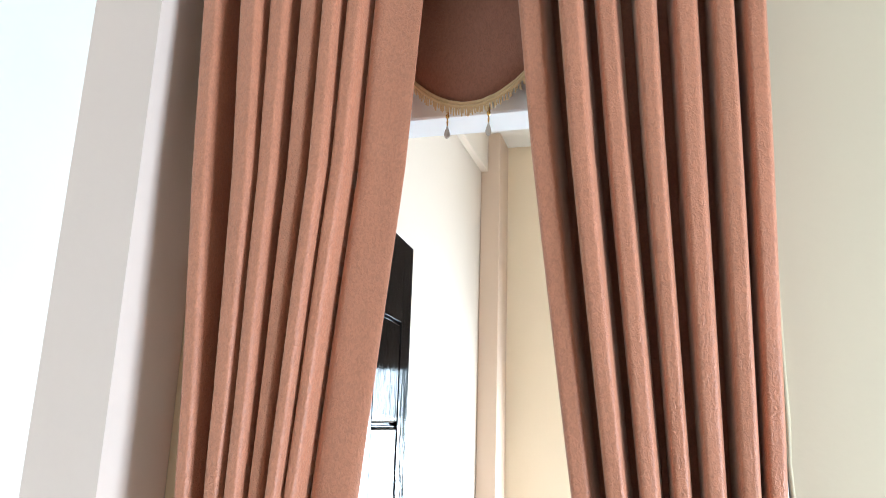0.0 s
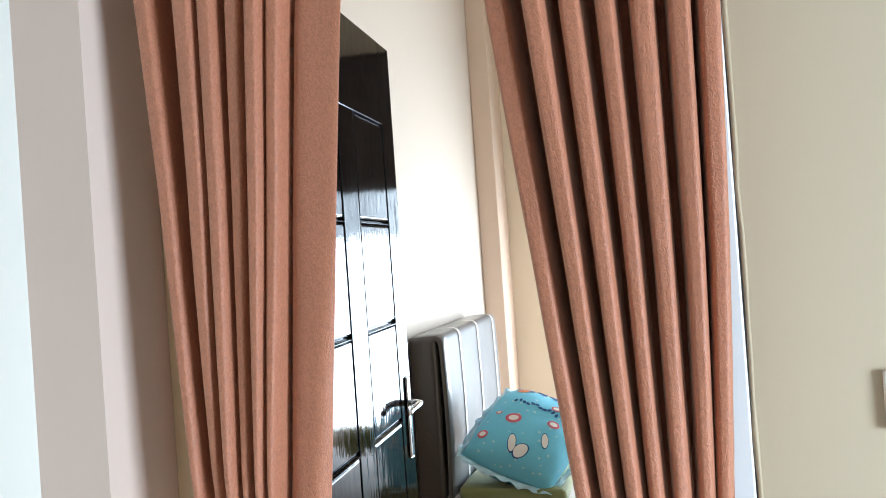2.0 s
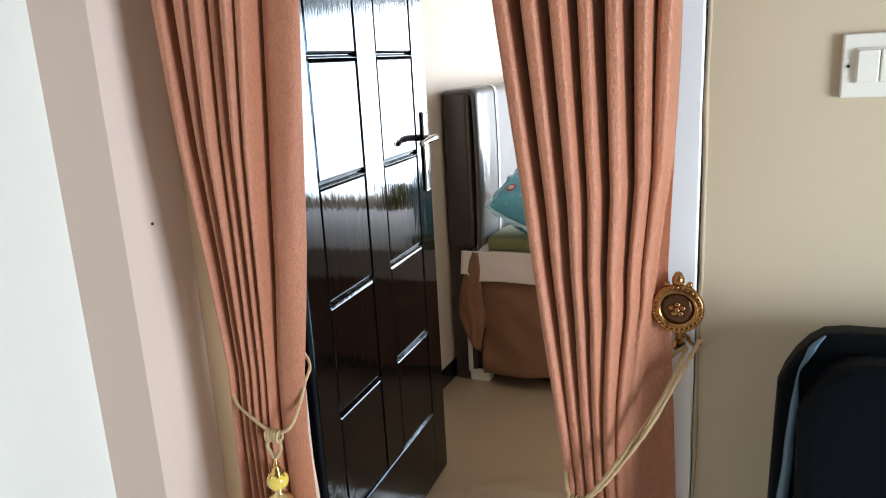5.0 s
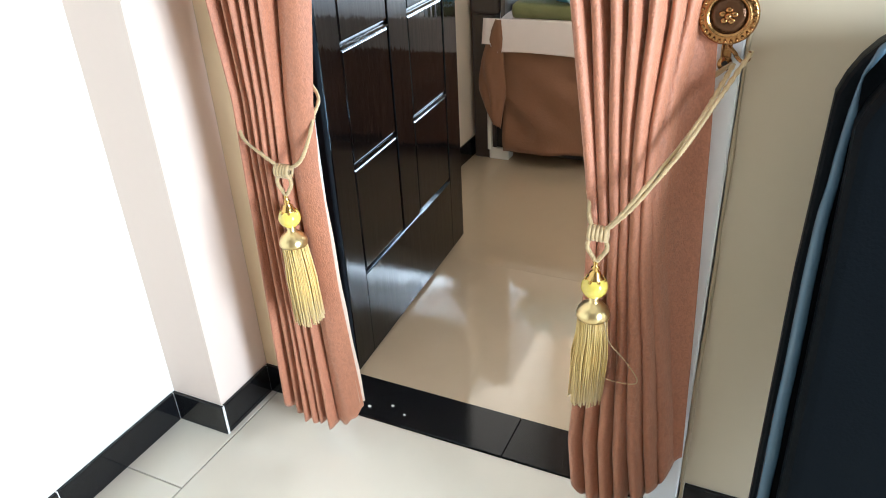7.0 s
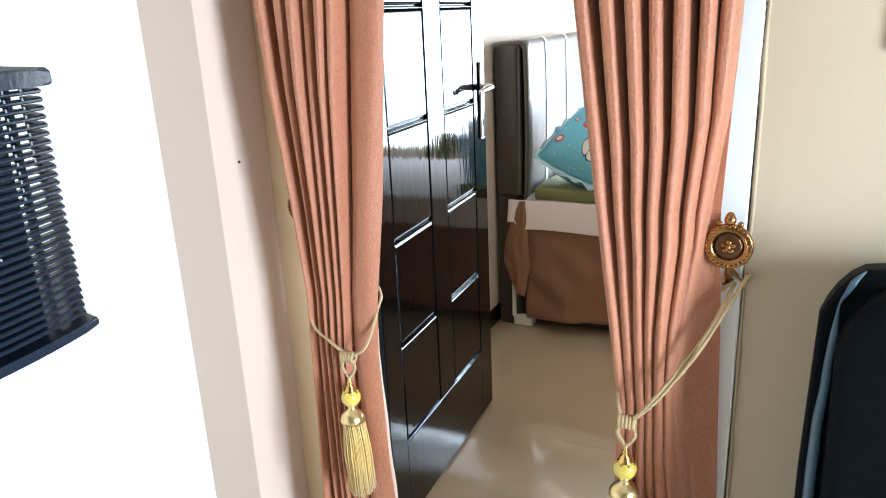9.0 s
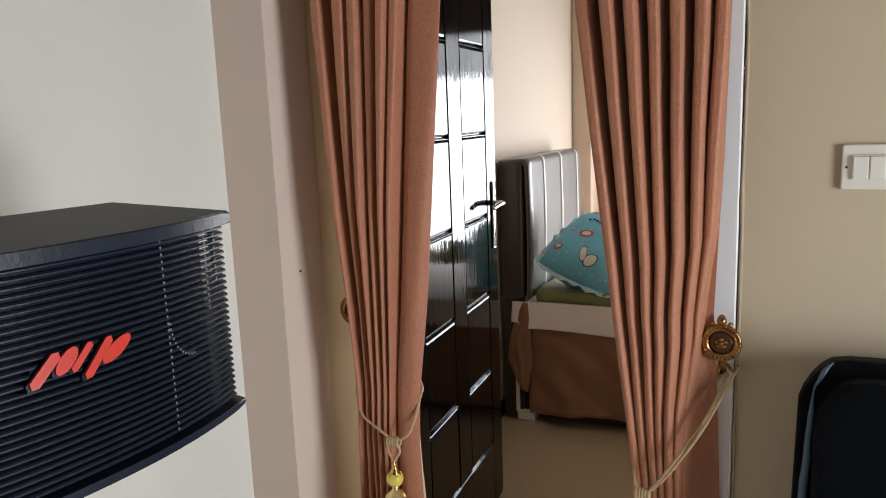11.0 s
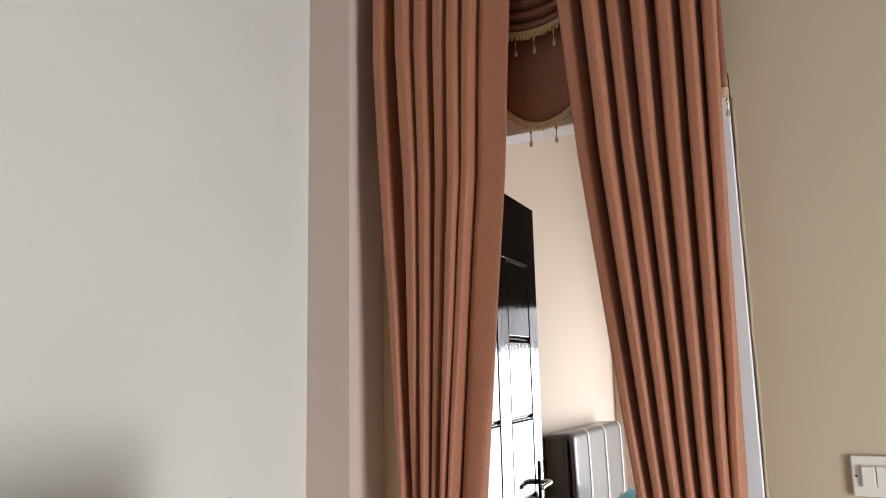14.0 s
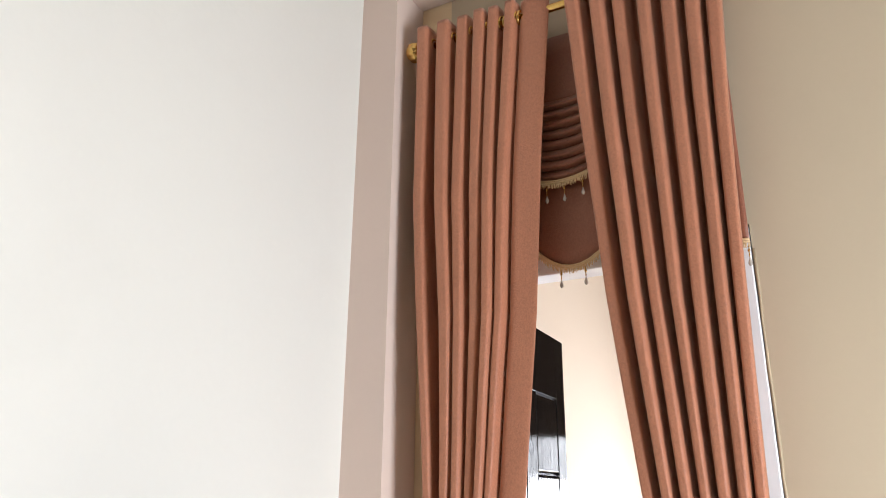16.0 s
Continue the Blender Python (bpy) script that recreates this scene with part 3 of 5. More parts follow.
# sloping ledge at the foot and head of each panel
for xa, xb in COLS:
    for za in LEVELS:
        bm = bmesh.new()
        ends = []
        for x in (xa + 0.003, xb - 0.003):
            ends.append([bm.verts.new((x, d, za + dz)) for d, dz in ((0.0015, -0.0040), (0.0015, -0.0032), (-0.0060, 0.0022), (-0.0115, 0.0022), (-0.0115, -0.0040))])
        a, b = ends
        for k in range(5):
            bm.faces.new((a[k], a[(k + 1) % 5], b[(k + 1) % 5], b[k]))
        bm.faces.new(a)
        bm.faces.new(b[::-1])
        part("moulding", bm, M["wood"], door).matrix_local = LEAF_M
# lever handle on a long plate
handle = part("handle_plate", boxed((0.706, 0.0, 0.945), (0.742, 0.007, 1.175), 0.006, 3), M["chrome"], door, "chrome handle plate", True)
handle.matrix_local = LEAF_M
bm = bmesh.new()
lathe(bm, [(0.010, 0.0), (0.010, 0.03), (0.008, 0.032)], Matrix.Translation((0.724, 0.006, 1.10)) @ Matrix.Rotation(radians(-90), 4, "X"), 16)
tube(bm, smooth_path([(0.724, 0.036, 1.10), (0.690, 0.042, 1.102), (0.650, 0.040, 1.100), (0.606, 0.036, 1.094)], 6), [0.0095] * 12 + [0.008] * 6 + [0.006], 10)
part("lever", bm, M["chrome"], handle, "curved chrome lever", True).matrix_local = Matrix.Identity(4)
bm = boxed((0.7215, 0.0068, 0.985), (0.7265, 0.0082, 1.005), 0.001, 1)
part("keyhole", bm, M["black_gap"], handle).matrix_local = Matrix.Identity(4)

# ---- curtains ----
ROD_Y, ROD_Z = -0.10, 2.925
rod = thing("curtain_rod", "polished brass curtain rod with a ribbed ball finial", "curtain rod")
bm = bmesh.new()
tube(bm, [(0.055, ROD_Y, ROD_Z), (1.06, ROD_Y, ROD_Z)], 0.0125, 16)
part("pole", bm, M["brass"], rod, smooth=True)


def ribbed_ball(bm, centre, r, ribs=10, axis="X"):
    steps, rows = ribs * 4, 14
    grid = []
    for i in range(rows + 1):
        a = math.pi * i / rows
        row = []
        for k in range(steps):
            b = 2 * math.pi * k / steps
            rr = r * math.sin(a) * (1 + 0.06 * math.cos(ribs * b))
            row.append(bm.verts.new((centre[0] + r * math.cos(a) * 0.95, centre[1] + rr * math.cos(b), centre[2] + rr * math.sin(b))))
        grid.append(row)
    for a, b in zip(grid, grid[1:]):
        for k in range(steps):
            bm.faces.new((a[k], a[(k + 1) % steps], b[(k + 1) % steps], b[k]))
    bmesh.ops.remove_doubles(bm, verts=bm.verts, dist=1e-5)


for x, s in ((0.0355, 1), (1.087, -1)):
    bm = bmesh.new()
    ribbed_ball(bm, (x, ROD_Y, ROD_Z), 0.033)
    turn = Matrix.Translation((x, ROD_Y, ROD_Z)) @ Matrix.Rotation(radians(90 * s), 4, "Y")
    lathe(bm, [(0.012, 0.018), (0.020, 0.022), (0.020, 0.028), (0.015, 0.031), (0.018, 0.036), (0.014, 0.042)], turn, 20)
    lathe(bm, [(0.010, -0.020), (0.007, -0.027), (0.003, -0.030)], turn, 12)
    part("finial", bm, M["brass"], rod, "ribbed gold ball finial", True)
for x in (0.10, 1.0):
    bm = bmesh.new()
    tube(bm, [(x, -0.001, ROD_Z - 0.02), (x, -0.05, ROD_Z - 0.02), (x, ROD_Y, ROD_Z - 0.016)], 0.006, 8)
    lathe(bm, [(0.022, 0), (0.022, 0.006), (0.012, 0.010)], Matrix.Translation((x, -0.001, ROD_Z - 0.02)) @ Matrix.Rotation(radians(90), 4, "X"), 18)
    part("bracket", bm, M["brass"], rod, smooth=True)


def curtain(name, label, outer, inner, ridges, front, back, hem, seed, tuck=((0.0, 0.0), (3.0, 0.0))):
    """A pleated drop. outer, inner: the two side edges; front, back: how far the folds reach, as (height, value) pairs.
    ridges: for each fold its height factor and (height, centre, half width) along the cloth.
    tuck: how far the far half swings back towards the wall, as (height, value) pairs."""
    rnd = random.Random(seed)
    top = 2.975
    cols, rows = 280, 190
    wob = [(rnd.uniform(0, 6.28), rnd.uniform(1.2, 2.6), rnd.uniform(0.003, 0.007)) for _ in ridges]

    def fold(n, z):
        ks = sorted(ridges[n][1])
        zs = [k[0] for k in ks]
        return float(np.interp(z, zs, [k[1] for k in ks])), float(np.interp(z, zs, [k[2] for k in ks]))

    bm = bmesh.new()
    grid = []
    for j in range(rows + 1):
        f = j / rows
        zr = top + (0.05 - top) * f
        folds = []
        for n, (ph, fr, am) in enumerate(wob):
            c, hw = fold(n, zr)
            low = max(0.0, 1 - zr / 1.2)
            folds.append((c + am * math.sin(ph + fr * zr) + am * 2.0 * low * math.sin(ph * 2 + 5 * zr), hw, ridges[n][0] * (0.94 + 0.06 * math.sin(ph + 1.7 * zr)), 1.0 - 0.35 * low))
        crisp = min(1.0, max(0.0, (zr - 0.95) / 0.6))
        power, ease = 2.2 + 3.8 * crisp, 0.85 - 0.37 * crisp
        row = []
        for i in range(cols + 1):
            s = i / cols
            z = top + (hem(s) - top) * f
            d = 0.0
            for c, hw, high, sharp in folds:
                u = abs(s - c) / hw
                if u < 1:
                    d = max(d, high * (1 - u ** power) ** ease)
            ya, yb = span(back, z), span(front, z)
            swing = min(1.0, max(0.0, (s - 0.45) / 0.5))
            y = ya + (yb - ya) * d + span(tuck, z) * swing * swing * (3 - 2 * swing)
            y += 0.003 * noise.noise(Vector((s * 6 + seed, z * 2.2, 1.7))) * (1.0 + 1.5 * max(0, 1 - z))
            xa, xb = span(outer, z), span(inner, z)
            x = xa + (xb - xa) * s + 0.002 * noise.noise(Vector((s * 4, z * 1.6 + seed, 0)))
            row.append(bm.verts.new((x, y, z + (0.010 * (d - 0.5) if f < 0.012 else 0.0))))
        grid.append(row)
    for a, b in zip(grid, grid[1:]):
        for i in range(cols):
            bm.faces.new((a[i], a[i + 1], b[i + 1], b[i]))
    ob = thing(name, label, "curtain", "pair of door curtains")
    cloth = part("drop", bm, M["curtain"], ob, smooth=True)
    sol = cloth.modifiers.new("thickness", "SOLIDIFY")
    sol.thickness, sol.offset = 0.0018, 0
    # eyelets where the folds cross the rod
    w0, w1 = span(outer, ROD_Z), span(inner, ROD_Z)
    for n in range(len(ridges) - 1):
        (ca, ha), (cb, hb) = fold(n, ROD_Z), fold(n + 1, ROD_Z)
        for s in (ca + ha * 0.85, cb - hb * 0.85):
            x = w0 + (w1 - w0) * s
            bm = bmesh.new()
            tube(bm, [(x + 0.004 * math.sin(t), ROD_Y + 0.021 * math.cos(t), ROD_Z + 0.021 * math.sin(t)) for t in [2 * math.pi * k / 20 for k in range(20)]], 0.0042, 8, True)
            part("eyelet", bm, M["brass"], ob, "brass eyelet ring", True)
    return ob


def even(high, c, hw):
    """A fold that keeps its place above the cord and is gathered to the knot below it."""
    return (high, [(0.0, c * 0.93, hw * 1.35), (0.2, c * 0.86, hw * 1.25), (0.42, c * 0.74, hw * 1.18), (0.56, c * 0.66, hw * 1.10), (0.66, c * 0.64, hw * 1.08), (0.78, c * 0.72, hw * 1.15), (0.92, c * 0.88, hw * 1.28), (1.1, c * 0.98, hw * 1.28), (1.45, c, hw * 1.06), (3.0, c, hw)])


left_outer = [(2.975, 0.064), (2.37, 0.064), (1.66, 0.108), (1.5, 0.115), (0.967, 0.144), (0.78, 0.150), (0.6, 0.142), (0.3, 0.130), (0.0, 0.116)]
left_inner = [(2.975, 0.514), (2.5, 0.474), (2.0, 0.443), (1.5, 0.390), (1.0, 0.331), (0.78, 0.305), (0.66, 0.298), (0.4, 0.306), (0.2, 0.322), (0.0, 0.336)]
left_ridges = [(1.0, [(3.0, 0.048, 0.058), (2.0, 0.055, 0.056), (1.1, 0.050, 0.052), (0.7, 0.05, 0.05)]),
               (0.95, [(2.8, 0.215, 0.062), (2.0, 0.265, 0.062), (1.1, 0.200, 0.058), (0.7, 0.18, 0.05)]),
               (0.95, [(2.8, 0.360, 0.058), (2.0, 0.385, 0.052), (1.1, 0.325, 0.050), (0.7, 0.29, 0.045)]),
               (0.92, [(2.8, 0.495, 0.052), (2.0, 0.510, 0.052), (1.1, 0.430, 0.044), (0.7, 0.39, 0.042)]),
               (0.90, [(2.8, 0.605, 0.048), (2.0, 0.618, 0.046), (1.1, 0.530, 0.042), (0.7, 0.48, 0.040)]),
               (0.88, [(2.8, 0.720, 0.048), (2.0, 0.715, 0.044), (1.1, 0.625, 0.042), (0.7, 0.57, 0.040)]),
               (0.62, [(2.8, 0.900, 0.135), (2.0, 0.895, 0.155), (1.1, 0.850, 0.205), (0.7, 0.82, 0.215)])]
left_curtain = curtain("curtain", "terracotta blackout curtain drawn aside by a tasselled cord, beside the pillar", left_outer, left_inner, left_ridges,
                       [(2.975, -0.154), (2.0, -0.168), (1.2, -0.154), (0.78, -0.118), (0.5, -0.112), (0.0, -0.106)], [(2.975, -0.044), (1.2, -0.048), (0.78, -0.084), (0.0, -0.074)],
                       lambda s: float(np.interp(s, (0, 0.25, 0.6, 0.8, 1), (0.075, 0.046, 0.046, 0.066, 0.118))) + 0.004 * math.sin(40 * s), 3)
right_inner = [(2.975, 0.560), (2.5, 0.595), (2.0, 0.640), (1.5, 0.696), (1.0, 0.750), (0.66, 0.792), (0.4, 0.788), (0.2, 0.775), (0.0, 0.790)]
right_outer = [(2.975, 0.997), (2.5, 0.976), (2.0, 0.962), (1.5, 0.948), (1.0, 0.931), (0.78, 0.943), (0.3, 0.962), (0.0, 0.975)]
right_ridges = [even(1.0, 0.061, 0.061), even(1.0, 0.226, 0.057), even(0.97, 0.377, 0.052), even(0.95, 0.528, 0.048), even(0.92, 0.684, 0.055), even(0.88, 0.832, 0.050), even(0.72, 0.952, 0.052)]
right_curtain = curtain("curtain", "terracotta blackout curtain held by a tasselled cord over the door frame", right_inner, right_outer, right_ridges,
                        [(2.975, -0.162), (2.0, -0.186), (1.4, -0.165), (1.1, -0.134), (0.9, -0.122), (0.8, -0.114), (0.5, -0.106), (0.0, -0.106)], [(2.975, -0.044), (1.5, -0.050), (1.1, -0.080), (0.9, -0.090), (0.66, -0.095), (0.45, -0.087), (0.0, -0.074)],
                        lambda s: float(np.interp(s, (0, 0.15, 0.45, 0.8, 1), (0.095, 0.066, 0.070, 0.105, 0.175))) + 0.004 * math.sin(35 * s), 8,
                        [(3.0, 0.0), (1.35, 0.0), (1.05, 0.040), (0.85, 0.058), (0.5, 0.056), (0.0, 0.040)])
bm = bmesh.new()
strip = [[], []]
for k in range(60):
    z = 0.715 - 0.585 * k / 59
    xi = span(left_inner, z)
    strip[0].append(bm.verts.new((xi - 0.006, -0.088, z)))
    strip[1].append(bm.verts.new((xi - 0.004 + 0.0060 * min(1, k / 26) + 0.001 * math.sin(k * 0.4) * min(1, k / 26), -0.078, z)))
for k in range(59):
    bm.faces.new((strip[0][k], strip[1][k], strip[1][k + 1], strip[0][k + 1]))
lin = part("lining", bm, M["lining"], left_curtain, "cream lining edge", True)
lin.modifiers.new("thickness", "SOLIDIFY").thickness = 0.002

# ---- valance behind the curtains ----
valance = thing("valance", "terracotta scalloped valance with draped swag, gold fringe and bead drops", "valance")


def scallop(x):
    c = min((0.07, 0.52, 0.97), key=lambda a: abs(a - x))
    return 2.128 + 5.2 * (x - c) ** 2


bm = bmesh.new()
grid = []
for i in range(91):
    x = 0.07 + 0.90 * i / 90
    b = scallop(x)
    grid.append([bm.verts.new((x, -0.030 + 0.003 * math.sin(x * 22) * (1 - k / 12), 2.87 + (b - 2.87) * k / 12)) for k in range(13)])
for a, b in zip(grid, grid[1:]):
    for k in range(12):
        bm.faces.new((a[k], b[k], b[k + 1], a[k + 1]))
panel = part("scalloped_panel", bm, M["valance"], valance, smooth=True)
panel.modifiers.new("thickness", "SOLIDIFY").thickness = 0.003


def swag_bottom(x):
    return 2.372 + 2.2 * (x - 0.505) ** 2


bm = bmesh.new()
grid = []
for i in range(61):
    x = 0.42 + 0.19 * i / 60
    b, t = swag_bottom(x), 2.655 + 0.9 * (x - 0.505) ** 2
    row = []
    for k in range(171):
        f = k / 170
        p = (f * 8.5 + 0.15 * math.sin(x * 9)) % 1.0
        ripple = p ** 0.75 if p < 0.82 else 0.86 * (1 - p) / 0.18
        row.append(bm.verts.new((x, -0.034 - 0.028 * ripple * min(1, 6 * f + 0.2) * 1.15 - 0.006 * f, t + (b - t) * f)))
    grid.append(row)
for a, b in zip(grid, grid[1:]):
    for k in range(170):
        bm.faces.new((a[k], b[k], b[k + 1], a[k + 1]))
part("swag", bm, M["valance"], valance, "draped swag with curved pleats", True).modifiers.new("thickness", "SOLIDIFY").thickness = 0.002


def fringe(line, y, lo, hi, step):
    """A looped gold edging of many short threads under a braid."""
    bm = bmesh.new()
    rnd = random.Random(11)
    x = lo
    while x <= hi:
        z = line(x)
        ln = 0.013 + rnd.uniform(-0.003, 0.004)
        lean = rnd.uniform(-0.0015, 0.0015)
        tube(bm, [(x, y, z + 0.006), (x + lean, y - 0.003, z - ln * 0.5), (x + 2 * lean, y - 0.001, z - ln)], 0.0013, 5)
        x += step
    xs = [lo + (hi - lo) * k / 80 for k in range(81)]
    for off in (0.000, 0.006):
        tube(bm, [(q, y - 0.002 - 0.001 * math.sin(q * 900), line(q) + off) for q in xs], 0.0032, 6)
    return bm


part("fringe", fringe(scallop, -0.035, 0.07, 0.97, 0.0024), M["fringe"], valance, "gold looped fringe", True)
part("fringe", fringe(swag_bottom, -0.064, 0.43, 0.60, 0.0026), M["fringe"], valance, "gold looped fringe", True)


def bead_drop(x, y, z):
    bm = bmesh.new()
    tube(bm, [(x, y, z), (x + 0.0015, y, z - 0.012)], 0.0012, 6)
    lathe(bm, [(0.001, 0.0), (0.0032, -0.003), (0.0034, -0.006), (0.001, -0.009)], Matrix.Translation((x, y, z - 0.008)), 10)
    lathe(bm, [(0.001, 0.0), (0.0018, -0.006), (0.001, -0.013)], Matrix.Translation((x, y, z - 0.017)), 8)
    d = part("bead_drop", bm, M["brass"], valance, "thin gold link", True)
    bm = bmesh.new()
    lathe(bm, [(0.0008, 0.0), (0.002, -0.005), (0.0045, -0.012), (0.0052, -0.016), (0.0036, -0.021), (0.001, -0.023)], Matrix.Translation((x, y, z - 0.029)), 12)
    part("crystal", bm, M["crystal"], d, "clear faceted bead")


for k in range(-6, 7):
    x = 0.485 + 0.0695 * k
    if 0.08 < x < 0.965:
        bead_drop(x, -0.037, scallop(x) - 0.008)
bead_drop(0.966, -0.037, 2.118)
for x in (0.464, 0.516, 0.57):
    bead_drop(x, -0.066, swag_bottom(x) - 0.008)


# ---- holdbacks and tasselled cords ----
def holdback(x, z, label):
    h = thing("holdback", label, "curtain holdback", "curtain holdbacks", at=(x, -0.006, z))
    face = Matrix.Rotation(radians(90), 4, "X")
    bm = bmesh.new()
    tube(bm, [(0, 0.006, 0), (0, -0.035, 0)], 0.008, 12)
    part("stem", bm, M["brass"], h, smooth=True)
    bm = bmesh.new()
    lathe(bm, [(0.020, 0.030), (0.034, 0.032), (0.0375, 0.036), (0.0375, 0.040), (0.034, 0.044), (0.030, 0.042), (0.028, 0.045), (0.0255, 0.045), (0.0235, 0.041), (0.005, 0.040)], face, 36)
    for k in range(28):
        a = 2 * math.pi * k / 28
        bmesh.ops.create_icosphere(bm, subdivisions=1, radius=0.0026, matrix=Matrix.Translation((0.0335 * math.cos(a), -0.0435, 0.0335 * math.sin(a))))
    part("rosette_rim", bm, M["aged_brass"], h, "beaded brass rim", True)
    bm = bmesh.new()
    lathe(bm, [(0.0230, 0.0412), (0.0230, 0.0420), (0.015, 0.0425), (0.002, 0.043)], face, 28)
    part("rosette_centre", bm, M["brass_dark"], h, "dark brass medallion", True)
    bm = bmesh.new()
    for k in range(5):
        a = 2 * math.pi * k / 5 + 0.3
        bmesh.ops.create_icosphere(bm, subdivisions=2, radius=0.0040, matrix=Matrix.Translation((0.0075 * math.cos(a), -0.0440, 0.0075 * math.sin(a))) @ Matrix.Diagonal((1.25, 0.6, 1.0, 1)))
    bmesh.ops.create_icosphere(bm, subdivisions=2, radius=0.0052, matrix=Matrix.Translation((0, -0.0455, 0)))
    part("flower", bm, M["aged_brass"], h, "small raised flower", True)
    bm = bmesh.new()
    lathe(bm, [(0.006, 0.036), (0.009, 0.040), (0.009, 0.046), (0.005, 0.054), (0.002, 0.056)], Matrix.Translation((0, -0.038, 0)), 16)
    for q in (-0.016, 0.016):
        bmesh.ops.create_icosphere(bm, subdivisions=2, radius=0.0048, matrix=Matrix.Translation((q, -0.038, 0.037)))
    part("crown", bm, M["aged_brass"], h, smooth=True)
    bm = bmesh.new()
    box(bm, (-0.007, -0.003, -0.075), (0.007, 0.001, -0.02), 0.002, 2)
    lathe(bm, [(0.010, 0.0), (0.010, 0.004)], Matrix.Translation((0, -0.000, -0.072)) @ face, 18)
    tube(bm, smooth_path([(0.012, -0.002, -0.060), (0.022, -0.010, -0.066), (0.030, -0.020, -0.060), (0.032, -0.022, -0.048)], 5), 0.0028, 8)
    tube(bm, [(0.0, -0.002, -0.045), (0.014, -0.003, -0.060)], 0.003, 8)
    hook = part("hook_plate", bm, M["aged_brass"], h, smooth=True)
    bm = bmesh.new()
    lathe(bm, [(0.0042, 0.0), (0.0042, 0.0045)], Matrix.Translation((0, -0.0005, -0.072)) @ face, 14)
    part("screw_hole", bm, M["black_gap"], hook)
    return h


holdback(0.945, 0.945, "ornate brass curtain holdback with a round rosette on the door frame")
holdback(0.112, 0.945, "ornate brass curtain holdback half hidden behind the drawn curtain")


def tieback(cord_keys, knot, label, seed, skirt_lean=(0.0, 0.0), stray=False):
    t = thing("tieback", label, "tieback", "curtain tiebacks")
    for keys in cord_keys:
        part("cord", twisted(bmesh.new(), keys), M["rope"], t, smooth=True)
    kx, ky, kz = knot
    bm = bmesh.new()
    for q in range(5):
        x = kx - 0.012 + 0.006 * q
        tube(bm, [(x, ky + 0.009 * math.cos(a), kz + 0.010 * math.sin(a)) for a in [2 * math.pi * k / 14 for k in range(14)]], 0.0034, 6, True)
    part("wrapped_knot", bm, M["rope"], t, smooth=True)
    bm = bmesh.new()
    for s in (-1, 1):
        twisted(bm, [(kx + s * 0.010, ky, kz - 0.006), (kx + s * 0.015, ky - 0.003, kz - 0.022), (kx + s * 0.006, ky - 0.003, kz - 0.038), (kx, ky - 0.003, kz - 0.046)], 0.0038)
    part("loop", bm, M["rope"], t, smooth=True)
    bz = kz - 0.089
    bm = bmesh.new()
    at = Matrix.Translation((kx, ky - 0.004, bz))
    lathe(bm, [(0.002, 0.046), (0.004, 0.042), (0.003, 0.037), (0.0065, 0.033), (0.004, 0.029), (0.009, 0.024), (0.0095, 0.020), (0.013, 0.016), (0.014, 0.012)], at, 18)
    for k in range(7):
        a = 2 * math.pi * k / 7
        bmesh.ops.create_icosphere(bm, subdivisions=1, radius=0.0030, matrix=at @ Matrix.Translation((0.0145 * math.cos(a), 0.0145 * math.sin(a), 0.013)))
    part("cap", bm, M["brass"], t, "pierced gold cap", True)
    bm = bmesh.new()
    bmesh.ops.create_uvsphere(bm, u_segments=24, v_segments=14, radius=0.0205, matrix=at @ Matrix.Diagonal((1, 1, 0.95, 1)))
    part("bead", bm, M["bead"], t, "yellow stone bead", True)
    bm = bmesh.new()
    lathe(bm, [(0.006, -0.017), (0.009, -0.020), (0.007, -0.024), (0.010, -0.028), (0.019, -0.034), (0.024, -0.041), (0.0265, -0.050), (0.0255, -0.054), (0.020, -0.050)], at, 22)
    part("collar", bm, M["champagne"], t, "flared champagne gold collar", True)
    bm = bmesh.new()
    rnd = random.Random(seed)
    for k in range(300):
        a, rr = rnd.uniform(0, 2 * math.pi), 0.0225 * math.sqrt(rnd.uniform(0.35, 1))
        ln = 0.168 + rnd.uniform(-0.012, 0.008)
        p0 = Vector((kx + rr * math.cos(a), ky - 0.004 + rr * math.sin(a), bz - 0.046))
        flare = 1.2 + rnd.uniform(-0.12, 0.12)
        p2 = Vector((kx + rr * flare * math.cos(a) + skirt_lean[0], ky - 0.004 + rr * flare * math.sin(a) + skirt_lean[1], bz - 0.046 - ln))
        w = rnd.uniform(-0.003, 0.003)
        p1 = (p0 + p2) / 2 + Vector((w + 0.0025 * math.cos(a), 0.0025 * math.sin(a), 0))
        tube(bm, [p0, (p0 + p1) / 2 + Vector((0.001, 0, 0)), p1, p2], 0.00115, 4)
    part("tassel_skirt", bm, M["skirt"], t, "long gold silk threads", True)
    if stray:
        bm = bmesh.new()
        tube(bm, smooth_path([(kx + 0.022, ky - 0.02, bz - 0.050), (kx + 0.032, ky - 0.02, bz - 0.085), (kx + 0.058, ky - 0.018, bz - 0.115), (kx + 0.078, ky - 0.012, bz - 0.150),
                              (kx + 0.070, ky - 0.012, bz - 0.162), (kx + 0.040, ky - 0.02, bz - 0.158), (kx + 0.026, ky - 0.02, bz - 0.156)], 8), 0.0009, 5)
        part("stray_thread", bm, M["rope"], t, smooth=True)
    return t


